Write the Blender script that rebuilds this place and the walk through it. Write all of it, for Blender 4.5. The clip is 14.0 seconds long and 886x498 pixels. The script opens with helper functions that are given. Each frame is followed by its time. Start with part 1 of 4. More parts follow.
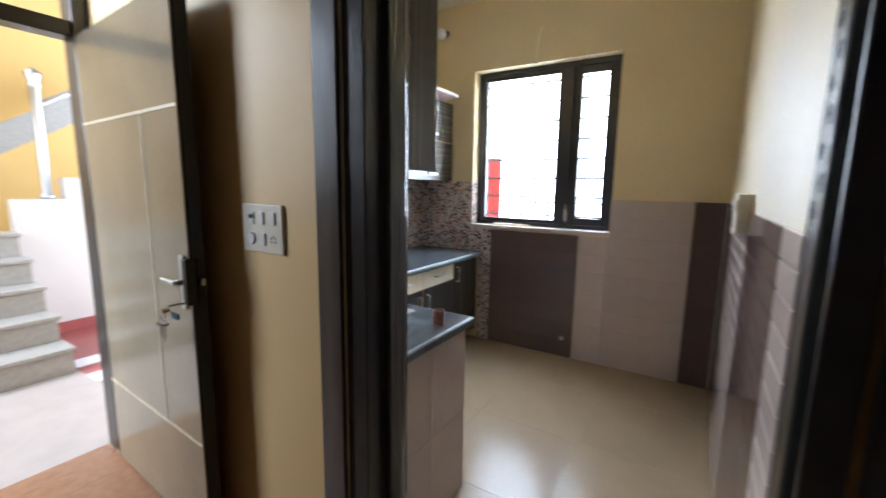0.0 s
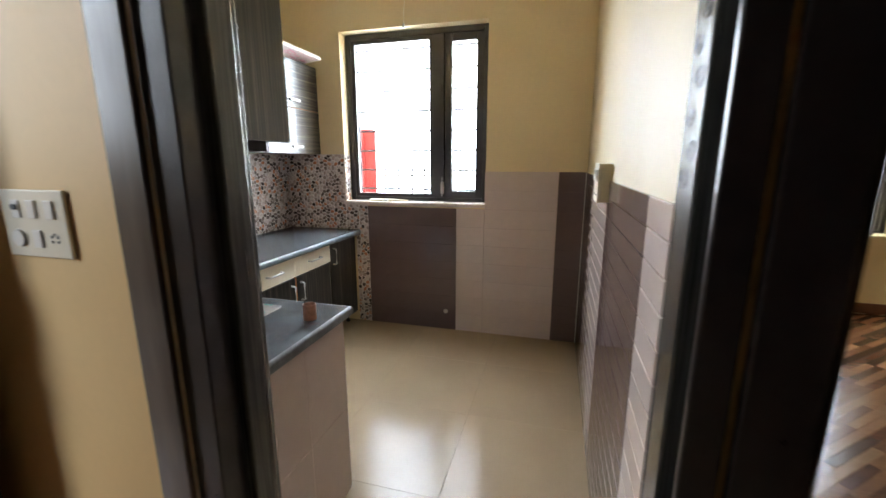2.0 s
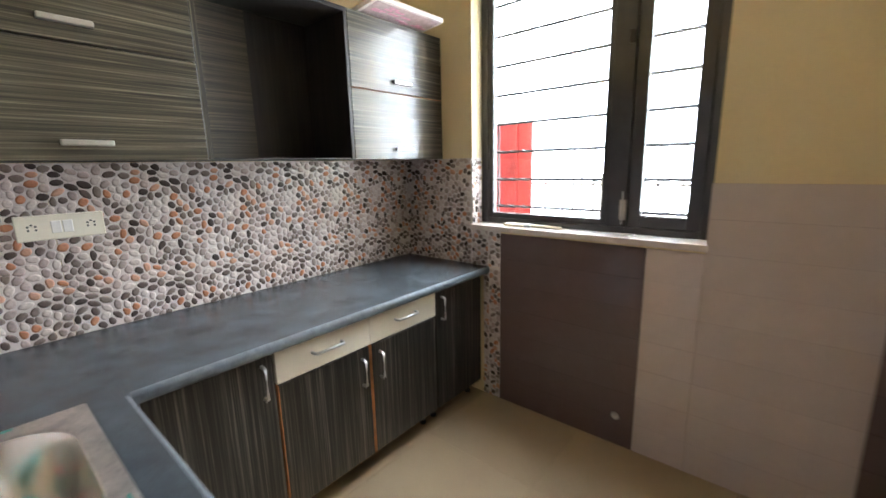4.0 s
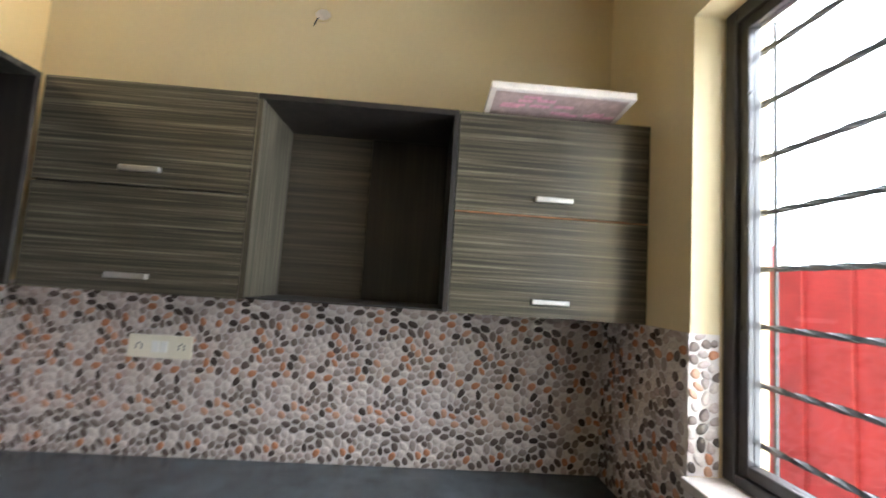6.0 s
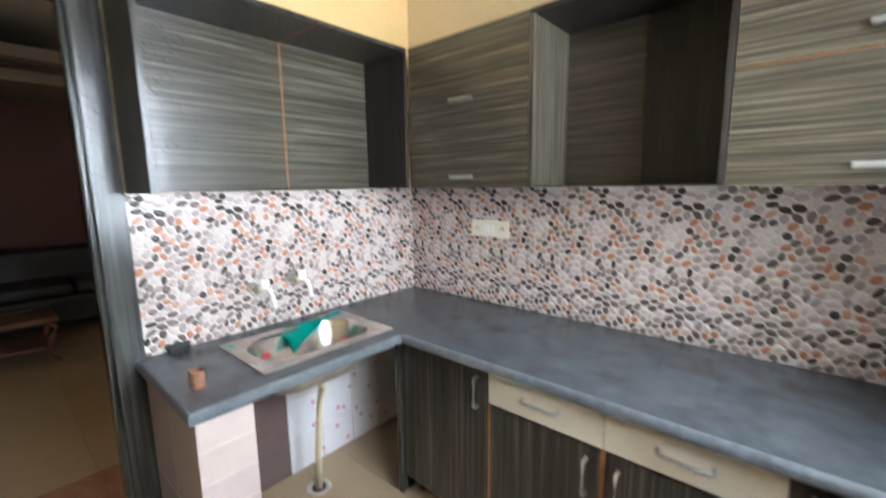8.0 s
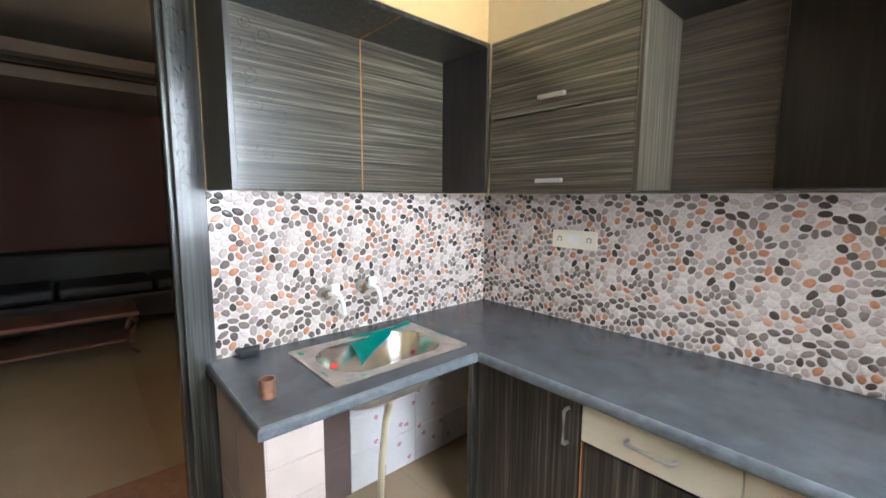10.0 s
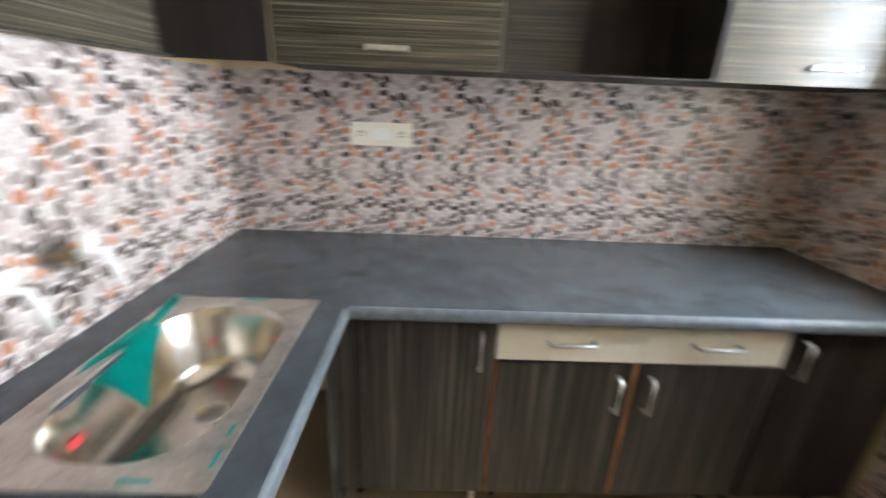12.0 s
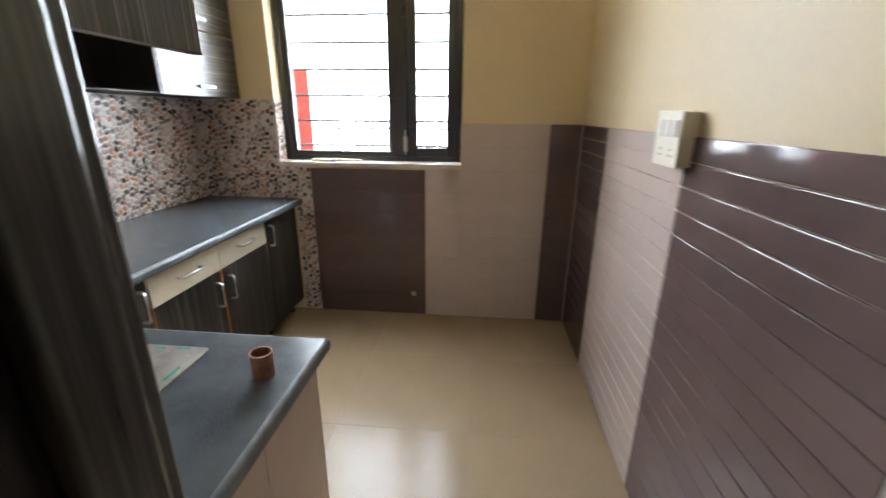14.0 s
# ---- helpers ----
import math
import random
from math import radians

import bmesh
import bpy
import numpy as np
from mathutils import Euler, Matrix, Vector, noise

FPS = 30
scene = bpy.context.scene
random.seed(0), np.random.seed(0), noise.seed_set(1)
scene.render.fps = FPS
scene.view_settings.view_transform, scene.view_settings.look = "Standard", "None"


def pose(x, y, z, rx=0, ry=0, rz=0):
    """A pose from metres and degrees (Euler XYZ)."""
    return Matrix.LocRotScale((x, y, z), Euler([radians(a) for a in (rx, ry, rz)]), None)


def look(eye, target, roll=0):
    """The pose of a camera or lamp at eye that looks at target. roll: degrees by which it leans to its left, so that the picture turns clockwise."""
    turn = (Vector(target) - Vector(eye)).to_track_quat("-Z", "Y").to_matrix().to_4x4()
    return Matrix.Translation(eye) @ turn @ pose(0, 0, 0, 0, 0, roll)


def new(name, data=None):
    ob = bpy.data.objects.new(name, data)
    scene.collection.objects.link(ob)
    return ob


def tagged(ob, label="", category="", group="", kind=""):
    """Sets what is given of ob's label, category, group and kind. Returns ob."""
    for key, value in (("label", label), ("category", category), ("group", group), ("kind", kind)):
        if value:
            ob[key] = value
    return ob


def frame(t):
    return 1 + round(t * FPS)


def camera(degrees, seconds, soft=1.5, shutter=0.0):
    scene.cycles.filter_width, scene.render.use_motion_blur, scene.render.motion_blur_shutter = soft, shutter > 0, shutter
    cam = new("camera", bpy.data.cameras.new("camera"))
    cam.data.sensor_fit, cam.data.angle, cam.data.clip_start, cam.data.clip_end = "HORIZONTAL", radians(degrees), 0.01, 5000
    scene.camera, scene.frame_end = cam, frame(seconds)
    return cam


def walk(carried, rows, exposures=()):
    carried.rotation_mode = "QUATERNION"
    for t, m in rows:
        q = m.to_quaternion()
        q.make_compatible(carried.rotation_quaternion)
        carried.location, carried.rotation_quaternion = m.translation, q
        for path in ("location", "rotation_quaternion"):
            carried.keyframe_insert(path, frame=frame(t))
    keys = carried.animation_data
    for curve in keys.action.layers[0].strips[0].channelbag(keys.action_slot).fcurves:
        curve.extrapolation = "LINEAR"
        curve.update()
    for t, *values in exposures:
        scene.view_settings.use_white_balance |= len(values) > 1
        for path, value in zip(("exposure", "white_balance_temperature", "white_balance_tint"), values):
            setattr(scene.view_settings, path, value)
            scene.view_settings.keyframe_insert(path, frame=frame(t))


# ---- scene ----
cam = camera(94.5, 14.0, soft=1.5, shutter=0.5)
METRES, EYE, TURN = 6.0, 1.41, 34.3
FIRST = [
    (0.0, look((-0.139, -0.063, 1.434), (-1.182, 1.617, 1.136), 0.9)),
    (0.5, look((-0.163, -0.196, 1.477), (-0.819, 1.659, 1.116), 0.7)),
    (1.0, look((-0.212, -0.303, 1.470), (-0.679, 1.602, 1.082), 0.3)),
    (1.5, look((-0.216, -0.192, 1.440), (-0.645, 1.721, 1.046), -0.3)),
    (2.0, look((-0.181, 0.102, 1.433), (-0.697, 1.989, 1.016), 0.0)),
]
TURNING = [
    (6.0, look((-0.796, 2.576, 1.589), (-2.786, 2.674, 1.759), 3.8)),
    (6.5, look((-0.779, 2.786, 1.539), (-2.729, 2.386, 1.346), 3.7)),
]
ROWS = [
    (4.5, 0.0842, 0.2857, 0.0085, 15.96, -8.97, 1.71),
    (5.0, 0.1142, 0.343, 0.0106, 28.07, -4.33, 1.22),
    (5.5, 0.1314, 0.391, 0.0186, 40.51, 3.48, -1.21),
    (7.0, 0.1757, 0.4606, 0.0129, 79.1, -14.7, -2.03),
    (7.5, 0.1798, 0.4579, 0.0094, 87.87, -17.08, -0.62),
    (8.0, 0.1824, 0.4537, 0.0164, 96.89, -8.79, 0.75),
    (8.5, 0.1846, 0.4518, 0.0235, 102.35, -2.27, 0.91),
    (9.0, 0.1821, 0.4511, 0.0213, 104.62, -3.84, 0.48),
    (11.5, 0.0872, 0.3516, -0.0024, 87.74, -19.81, -1.58),
    (12.0, 0.0592, 0.3219, -0.0002, 55.09, -19.99, -2.3),
    (12.5, 0.0519, 0.2846, -0.0, 25.98, -19.31, -3.08),
    (13.0, 0.036, 0.233, 0.001, 4.12, -19.23, -2.49),
    (13.5, 0.0048, 0.1833, 0.0006, -15.49, -19.28, -1.73),
    (14.0, -0.0205, 0.1426, 0.0001, -28.88, -18.19, -0.5),
]
walk(cam, sorted(FIRST + TURNING + [(t, pose(0, 0, EYE, 0, 0, TURN) @ pose(METRES * x, METRES * y, METRES * z, 90 + pitch, roll, yaw))
                   for t, x, y, z, yaw, pitch, roll in ROWS], key=lambda row: row[0]),
     [(0.0, 1.35, 5750, 10), (0.6, 1.45, 6200, 10), (2.0, 1.6, 6250, 10), (5.0, 1.45, 6300, 10), (6.0, 1.05, 6300, 10),
      (6.6, 1.3, 6300, 10), (7.5, 1.5, 6250, 10), (9.0, 1.47, 6150, 10), (11.5, 1.62, 6350, 10), (12.5, 1.55, 6350, 10), (14.0, 1.5, 6350, 10)])

# ---------------------------------------------------------------- light
world = bpy.data.worlds.new("world")
scene.world = world
world.use_nodes = True
wn, wl = world.node_tree.nodes, world.node_tree.links
sky = wn.new("ShaderNodeTexSky")
sky.sky_type, sky.sun_disc = "NISHITA", False
sky.sun_elevation, sky.sun_rotation = radians(50), radians(200)
sky.dust_density, sky.air_density = 4.0, 1.0
pale = wn.new("ShaderNodeHueSaturation")
pale.inputs["Saturation"].default_value = 0.25
wl.new(sky.outputs["Color"], pale.inputs["Color"])
wl.new(pale.outputs["Color"], wn["Background"].inputs["Color"])
wn["Background"].inputs["Strength"].default_value = 0.07

sun_data = bpy.data.lights.new("sun", "SUN")
sun_data.energy, sun_data.angle, sun_data.color = 0.5, radians(20), (1.0, 0.96, 0.9)
sun = new("sun", sun_data)
sun.matrix_world = look((0, 0, 20), (4, 11, 0))


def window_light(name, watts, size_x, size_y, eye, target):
    """Area lamp added outside an opening to stand in for the sky's daylight."""
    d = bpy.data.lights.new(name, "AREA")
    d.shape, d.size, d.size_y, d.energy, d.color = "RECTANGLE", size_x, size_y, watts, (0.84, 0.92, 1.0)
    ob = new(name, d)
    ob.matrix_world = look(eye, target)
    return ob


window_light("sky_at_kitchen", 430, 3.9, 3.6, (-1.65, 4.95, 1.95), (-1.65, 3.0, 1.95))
# added above the window, out of view, to send skylight downwards
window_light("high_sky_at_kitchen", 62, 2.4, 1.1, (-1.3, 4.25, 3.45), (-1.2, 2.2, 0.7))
window_light("sky_at_bedroom", 75, 1.2, 2.2, (2.58, 5.35, 1.65), (2.58, 3.0, 1.65))
# added high in the lobby, out of view, for daylight through the entrance
window_light("sky_at_entrance", 62, 1.3, 1.8, (-4.3, -1.45, 2.5), (-1.4, 0.6, 1.1))


# ---------------------------------------------------------------- materials
def material(name, colour, rough=0.5, metal=0.0, vary=0.12, scale=6.0, fine=60.0, bump=0.05, coat=0.0, island=0.0, gloss=0.5):
    """Plain surface with variation at two scales and a fine relief."""
    m = bpy.data.materials.new(name)
    m.use_nodes = True
    n, l = m.node_tree.nodes, m.node_tree.links
    b = n["Principled BSDF"]
    b.inputs["Roughness"].default_value, b.inputs["Metallic"].default_value = rough, metal
    b.inputs["Specular IOR Level"].default_value = gloss
    b.inputs["Coat Weight"].default_value = coat
    b.inputs["Coat Roughness"].default_value = 0.06
    tc = n.new("ShaderNodeTexCoord")
    big, small = n.new("ShaderNodeTexNoise"), n.new("ShaderNodeTexNoise")
    big.inputs["Scale"].default_value, small.inputs["Scale"].default_value = scale, fine
    big.inputs["Detail"].default_value, small.inputs["Detail"].default_value = 4, 3
    for tex in (big, small):
        l.new(tc.outputs["Object"], tex.inputs["Vector"])
    add = n.new("ShaderNodeMath")
    add.operation = "MULTIPLY_ADD"
    l.new(small.outputs["Fac"], add.inputs[0])
    add.inputs[1].default_value = 0.4
    l.new(big.outputs["Fac"], add.inputs[2])
    span = n.new("ShaderNodeMapRange")
    span.inputs["From Min"].default_value, span.inputs["From Max"].default_value = 0.4, 1.0
    span.inputs["To Min"].default_value, span.inputs["To Max"].default_value = 1 - vary, 1 + vary
    l.new(add.outputs[0], span.inputs["Value"])
    mix = n.new("ShaderNodeVectorMath")
    mix.operation = "SCALE"
    mix.inputs[0].default_value = colour
    l.new(span.outputs["Result"], mix.inputs["Scale"])
    last = mix.outputs[0]
    if island:
        info, r2 = n.new("ShaderNodeObjectInfo"), n.new("ShaderNodeMapRange")
        r2.inputs["To Min"].default_value, r2.inputs["To Max"].default_value = 1 - island, 1 + island
        l.new(info.outputs["Random"], r2.inputs["Value"])
        m2 = n.new("ShaderNodeVectorMath")
        m2.operation = "SCALE"
        l.new(last, m2.inputs[0])
        l.new(r2.outputs["Result"], m2.inputs["Scale"])
        last = m2.outputs[0]
    l.new(last, b.inputs["Base Color"])
    rr = n.new("ShaderNodeMapRange")
    rr.inputs["To Min"].default_value, rr.inputs["To Max"].default_value = rough * 0.8, min(1, rough * 1.25)
    l.new(big.outputs["Fac"], rr.inputs["Value"])
    l.new(rr.outputs["Result"], b.inputs["Roughness"])
    if bump:
        bp = n.new("ShaderNodeBump")
        bp.inputs["Strength"].default_value, bp.inputs["Distance"].default_value = bump, 0.004
        l.new(small.outputs["Fac"], bp.inputs["Height"])
        l.new(bp.outputs["Normal"], b.inputs["Normal"])
    return m


def ramp_of(n, stops, constant=False):
    r = n.new("ShaderNodeValToRGB")
    r.color_ramp.interpolation = "CONSTANT" if constant else "LINEAR"
    while len(r.color_ramp.elements) < len(stops):
        r.color_ramp.elements.new(0.5)
    for e, (p, c) in zip(r.color_ramp.elements, stops):
        e.position, e.color = p, (*c, 1)
    return r


def laminate(name, thin, stops, rough=0.32, fine=170.0, coat=0.3, bump=0.04):
    """Streaked wood-print laminate; thin: the axes across the grain."""
    m = bpy.data.materials.new(name)
    m.use_nodes = True
    n, l = m.node_tree.nodes, m.node_tree.links
    b = n["Principled BSDF"]
    tc = n.new("ShaderNodeTexCoord")
    outs = []
    for f, long in ((fine, 2.2), (fine * 0.3, 1.0)):
        mp = n.new("ShaderNodeMapping")
        mp.inputs["Scale"].default_value = [f if a in thin else long for a in "xyz"]
        l.new(tc.outputs["Object"], mp.inputs["Vector"])
        t = n.new("ShaderNodeTexNoise")
        t.inputs["Scale"].default_value, t.inputs["Detail"].default_value, t.inputs["Roughness"].default_value = 1.0, 3, 0.6
        l.new(mp.outputs["Vector"], t.inputs["Vector"])
        outs.append(t.outputs["Fac"])
    add = n.new("ShaderNodeMath")
    add.operation = "MULTIPLY_ADD"
    l.new(outs[1], add.inputs[0])
    add.inputs[1].default_value = 0.5
    sub = n.new("ShaderNodeMath")
    sub.operation = "MULTIPLY"
    l.new(outs[0], sub.inputs[0])
    sub.inputs[1].default_value = 0.62
    l.new(sub.outputs[0], add.inputs[2])
    r = ramp_of(n, stops)
    l.new(add.outputs[0], r.inputs["Fac"])
    l.new(r.outputs["Color"], b.inputs["Base Color"])
    b.inputs["Roughness"].default_value = rough
    b.inputs["Coat Weight"].default_value = coat
    b.inputs["Coat Roughness"].default_value = 0.07
    bp = n.new("ShaderNodeBump")
    bp.inputs["Strength"].default_value, bp.inputs["Distance"].default_value = bump, 0.002
    l.new(outs[0], bp.inputs["Height"])
    l.new(bp.outputs["Normal"], b.inputs["Normal"])
    return m


STREAK = [(0.42, (0.015, 0.011, 0.0075)), (0.53, (0.045, 0.036, 0.024)), (0.61, (0.089, 0.077, 0.052)), (0.74, (0.22, 0.20, 0.145))]
STREAK_DARK = [(0.42, (0.005, 0.0042, 0.0038)), (0.54, (0.021, 0.018, 0.0145)), (0.64, (0.055, 0.049, 0.039)), (0.76, (0.155, 0.139, 0.11))]
STREAK_FRAME = [(0.40, (0.024, 0.024, 0.022)), (0.55, (0.046, 0.047, 0.043)), (0.75, (0.10, 0.104, 0.094))]
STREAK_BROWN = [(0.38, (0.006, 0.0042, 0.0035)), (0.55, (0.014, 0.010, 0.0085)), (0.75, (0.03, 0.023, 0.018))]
M_lam_h = laminate("laminate_grain_along", "z", STREAK, fine=250)
M_lam_v = laminate("laminate_grain_upright", "xy", STREAK_DARK)
M_lam_vlight = laminate("laminate_side", "xy", STREAK)
M_frame = laminate("door_frame_wood", "xy", STREAK_FRAME, rough=0.25, fine=110, coat=0.3)
M_frame_h = laminate("door_head_wood", "z", STREAK_FRAME, rough=0.25, fine=110, coat=0.3)
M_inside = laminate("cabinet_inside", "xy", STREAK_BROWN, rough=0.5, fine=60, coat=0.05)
# browner stops, also darkened: the dimness inside the open shelf is in them
STREAK_BACK = [(0.42, (0.022, 0.016, 0.010)), (0.55, (0.042, 0.032, 0.020)), (0.74, (0.095, 0.074, 0.046))]
M_back = laminate("matt_brown_back_shaded", "z", STREAK_BACK, rough=0.5, fine=250, coat=0.05)
M_wall = material("yellow_wall_paint", (0.68, 0.55, 0.325), 0.55, vary=0.05, scale=1.6, fine=45, bump=0.12)
M_hallwall = material("hall_wall_paint", (0.80, 0.56, 0.26), 0.5, vary=0.05, scale=1.6, fine=45, bump=0.12)
# red kept nearly black, so the wall's colour carries the hall's dimness
M_dim = material("dark_red_hall_shade", (0.10, 0.035, 0.025), 0.6, vary=0.15, scale=2)
M_ceil = material("white_ceiling_paint", (0.80, 0.76, 0.68), 0.7, vary=0.04, scale=2)
M_floor = material("beige_vitrified_tile", (0.40, 0.30, 0.19), 0.21, vary=0.08, scale=3, fine=90, bump=0.0, island=0.03, gloss=0.26)
M_joint = material("tile_joint_cement", (0.37, 0.28, 0.18), 0.6)
M_brownfloor = material("brown_granite_border", (0.32, 0.17, 0.10), 0.14, vary=0.2, scale=20, fine=150, bump=0.0)
M_tile_dark = material("mauve_brown_glazed_tile", (0.135, 0.093, 0.087), 0.09, vary=0.07, scale=9, fine=40, bump=0.03, island=0.05)
M_tile_light = material("pale_pink_glazed_tile", (0.59, 0.49, 0.445), 0.10, vary=0.04, scale=9, fine=40, bump=0.03, island=0.03)
M_counter = material("dark_grey_granite", (0.066, 0.076, 0.084), 0.20, vary=0.34, scale=11, fine=210, bump=0.22)
M_edge = material("ground_granite_edge", (0.118, 0.134, 0.147), 0.4, vary=0.4, scale=30, fine=220, bump=0.2)
M_cream = material("cream_laminate", (0.74, 0.68, 0.54), 0.3, vary=0.05, scale=5)
M_orange = material("raw_orange_edge", (0.42, 0.17, 0.06), 0.6, vary=0.3, scale=15)
M_steel = material("brushed_steel", (0.72, 0.68, 0.62), 0.22, 1.0, vary=0.08, scale=10, fine=120, bump=0.02)
M_chrome = material("satin_chrome", (0.54, 0.54, 0.53), 0.33, 1.0, vary=0.05)
M_dirtsteel = material("stained_steel_rim", (0.52, 0.46, 0.41), 0.35, 0.75, vary=0.35, scale=18, fine=90, bump=0.1)
M_brass = material("aged_brass", (0.32, 0.25, 0.16), 0.35, 0.9, vary=0.3, scale=40)
M_bronze = material("dark_bronze", (0.035, 0.03, 0.026), 0.35, 0.8, vary=0.3, scale=40)
M_white = material("white_plastic", (0.82, 0.80, 0.76), 0.3, vary=0.03)
M_ivory = material("ivory_plastic", (0.80, 0.75, 0.62), 0.3, vary=0.04)
M_black = material("black_rubber", (0.012, 0.012, 0.013), 0.45, vary=0.2)
M_copper = material("rusty_copper_pipe", (0.34, 0.17, 0.11), 0.4, 0.5, vary=0.35, scale=50)
M_teal = material("teal_plastic_film", (0.0, 0.36, 0.30), 0.3, vary=0.12, scale=20)
M_red = material("red_sticker", (0.6, 0.05, 0.05), 0.5)
M_rose = material("pink_rose_print", (0.66, 0.34, 0.40), 0.2, vary=0.3, scale=80)
# print colour taken darker to hold the shade of the tile's underside
M_printshade = material("pink_print_shaded_underside", (0.36, 0.25, 0.23), 0.3, vary=0.3, scale=30)
M_rosetile = material("white_glazed_tile", (0.78, 0.76, 0.78), 0.12, vary=0.04, island=0.03)
M_pvc = material("cream_pvc_pipe", (0.72, 0.62, 0.44), 0.4, vary=0.08)
M_marble = material("cream_marble_sill", (0.66, 0.58, 0.52), 0.22, vary=0.2, scale=12, fine=60)
M_wood = material("dark_window_wood", (0.020, 0.016, 0.016), 0.3, vary=0.35, scale=20, fine=120, bump=0.1, coat=0.2)
M_arch = laminate("worn_brown_architrave", "xy", [(0.38, (0.03, 0.022, 0.018)), (0.55, (0.07, 0.053, 0.043)), (0.75, (0.13, 0.10, 0.085))], rough=0.3, fine=14, coat=0.3)
M_iron = material("black_painted_iron", (0.03, 0.03, 0.032), 0.5, vary=0.2)
M_redpaint = material("red_painted_metal", (0.24, 0.02, 0.027), 0.45, vary=0.35, scale=3)
M_fence = material("grey_painted_rail", (0.22, 0.22, 0.23), 0.6)
M_ground = material("pale_concrete_ground", (0.48, 0.46, 0.42), 0.9, vary=0.15, scale=0.8, fine=12)
M_outwall = material("whitewashed_plaster", (0.66, 0.62, 0.59), 0.8, vary=0.08, scale=1.0)
M_leafface = material("beige_gloss_laminate", (0.31, 0.255, 0.175), 0.15, vary=0.12, scale=3, bump=0.0)
M_leafedge = material("dark_door_lipping", (0.014, 0.010, 0.009), 0.4, vary=0.25, scale=25)
M_inlay = material("pale_inlay_strip", (0.72, 0.62, 0.44), 0.3)
M_granite = material("pale_grey_granite", (0.35, 0.34, 0.32), 0.3, vary=0.15, scale=30, fine=150)
M_lobby = material("pale_pinkish_lobby_stone", (0.40, 0.355, 0.33), 0.3, vary=0.12, scale=6, fine=90)
M_pink = material("dull_red_floor_tile", (0.34, 0.09, 0.085), 0.3, vary=0.12, scale=10)
M_gold = material("ochre_wall_paint", (0.80, 0.53, 0.18), 0.7, vary=0.06, scale=2)
# white ceiling darkened in colour to stand for the hall's dim light
M_ceil_shaded = material("false_ceiling_shaded", (0.26, 0.22, 0.18), 0.7, vary=0.06, scale=2)
M_sofa = material("black_leather", (0.012, 0.012, 0.013), 0.4, vary=0.3, scale=12)
M_teak = material("reddish_table_wood", (0.16, 0.07, 0.04), 0.3, vary=0.3, scale=10)
M_bulb = material("opal_bulb_glass", (0.85, 0.85, 0.85), 0.15, vary=0.02)


def plank_material():
    m = bpy.data.materials.new("mixed_wood_strip")
    m.use_nodes = True
    n, l = m.node_tree.nodes, m.node_tree.links
    b = n["Principled BSDF"]
    geo = n.new("ShaderNodeNewGeometry")
    r = ramp_of(n, [(0.0, (0.03, 0.013, 0.008)), (0.3, (0.12, 0.052, 0.026)), (0.6, (0.25, 0.125, 0.06)), (1.0, (0.40, 0.23, 0.12))])
    tc, mp, t = n.new("ShaderNodeTexCoord"), n.new("ShaderNodeMapping"), n.new("ShaderNodeTexNoise")
    mp.inputs["Rotation"].default_value = (0, 0, radians(-40))
    mp.inputs["Scale"].default_value = (4, 60, 4)
    l.new(tc.outputs["Object"], mp.inputs["Vector"])
    l.new(mp.outputs["Vector"], t.inputs["Vector"])
    t.inputs["Scale"].default_value = 1.0
    a = n.new("ShaderNodeMath")
    a.operation = "MULTIPLY_ADD"
    l.new(t.outputs["Fac"], a.inputs[0])
    a.inputs[1].default_value = 0.35
    s = n.new("ShaderNodeMath")
    s.operation = "MULTIPLY"
    s.inputs[1].default_value = 0.7
    l.new(geo.outputs["Random Per Island"], s.inputs[0])
    l.new(s.outputs[0], a.inputs[2])
    l.new(a.outputs[0], r.inputs["Fac"])
    l.new(r.outputs["Color"], b.inputs["Base Color"])
    b.inputs["Roughness"].default_value = 0.16
    return m


def pebble_material():
    m = bpy.data.materials.new("glazed_pebbles")
    m.use_nodes = True
    n, l = m.node_tree.nodes, m.node_tree.links
    b = n["Principled BSDF"]
    geo = n.new("ShaderNodeNewGeometry")
    r = ramp_of(n, [(0.0, (0.60, 0.52, 0.48)), (0.20, (0.37, 0.30, 0.27)), (0.34, (0.22, 0.17, 0.15)), (0.48, (0.48, 0.385, 0.35)),
                    (0.64, (0.075, 0.056, 0.048)), (0.72, (0.14, 0.106, 0.092)), (0.82, (0.48, 0.215, 0.12)), (0.92, (0.55, 0.31, 0.21))], True)
    l.new(geo.outputs["Random Per Island"], r.inputs["Fac"])
    tc, t = n.new("ShaderNodeTexCoord"), n.new("ShaderNodeTexNoise")
    t.inputs["Scale"].default_value, t.inputs["Detail"].default_value = 120, 3
    l.new(tc.outputs["Object"], t.inputs["Vector"])
    mr = n.new("ShaderNodeMapRange")
    mr.inputs["To Min"].default_value, mr.inputs["To Max"].default_value = 0.65, 1.35
    l.new(t.outputs["Fac"], mr.inputs["Value"])
    s = n.new("ShaderNodeVectorMath")
    s.operation = "SCALE"
    l.new(r.outputs["Color"], s.inputs[0])
    l.new(mr.outputs["Result"], s.inputs["Scale"])
    l.new(s.outputs[0], b.inputs["Base Color"])
    b.inputs["Roughness"].default_value = 0.16
    return m


M_plank = plank_material()
M_pebble = pebble_material()
M_grout = material("pinkish_tile_ground", (0.66, 0.59, 0.555), 0.18, vary=0.06, scale=40)


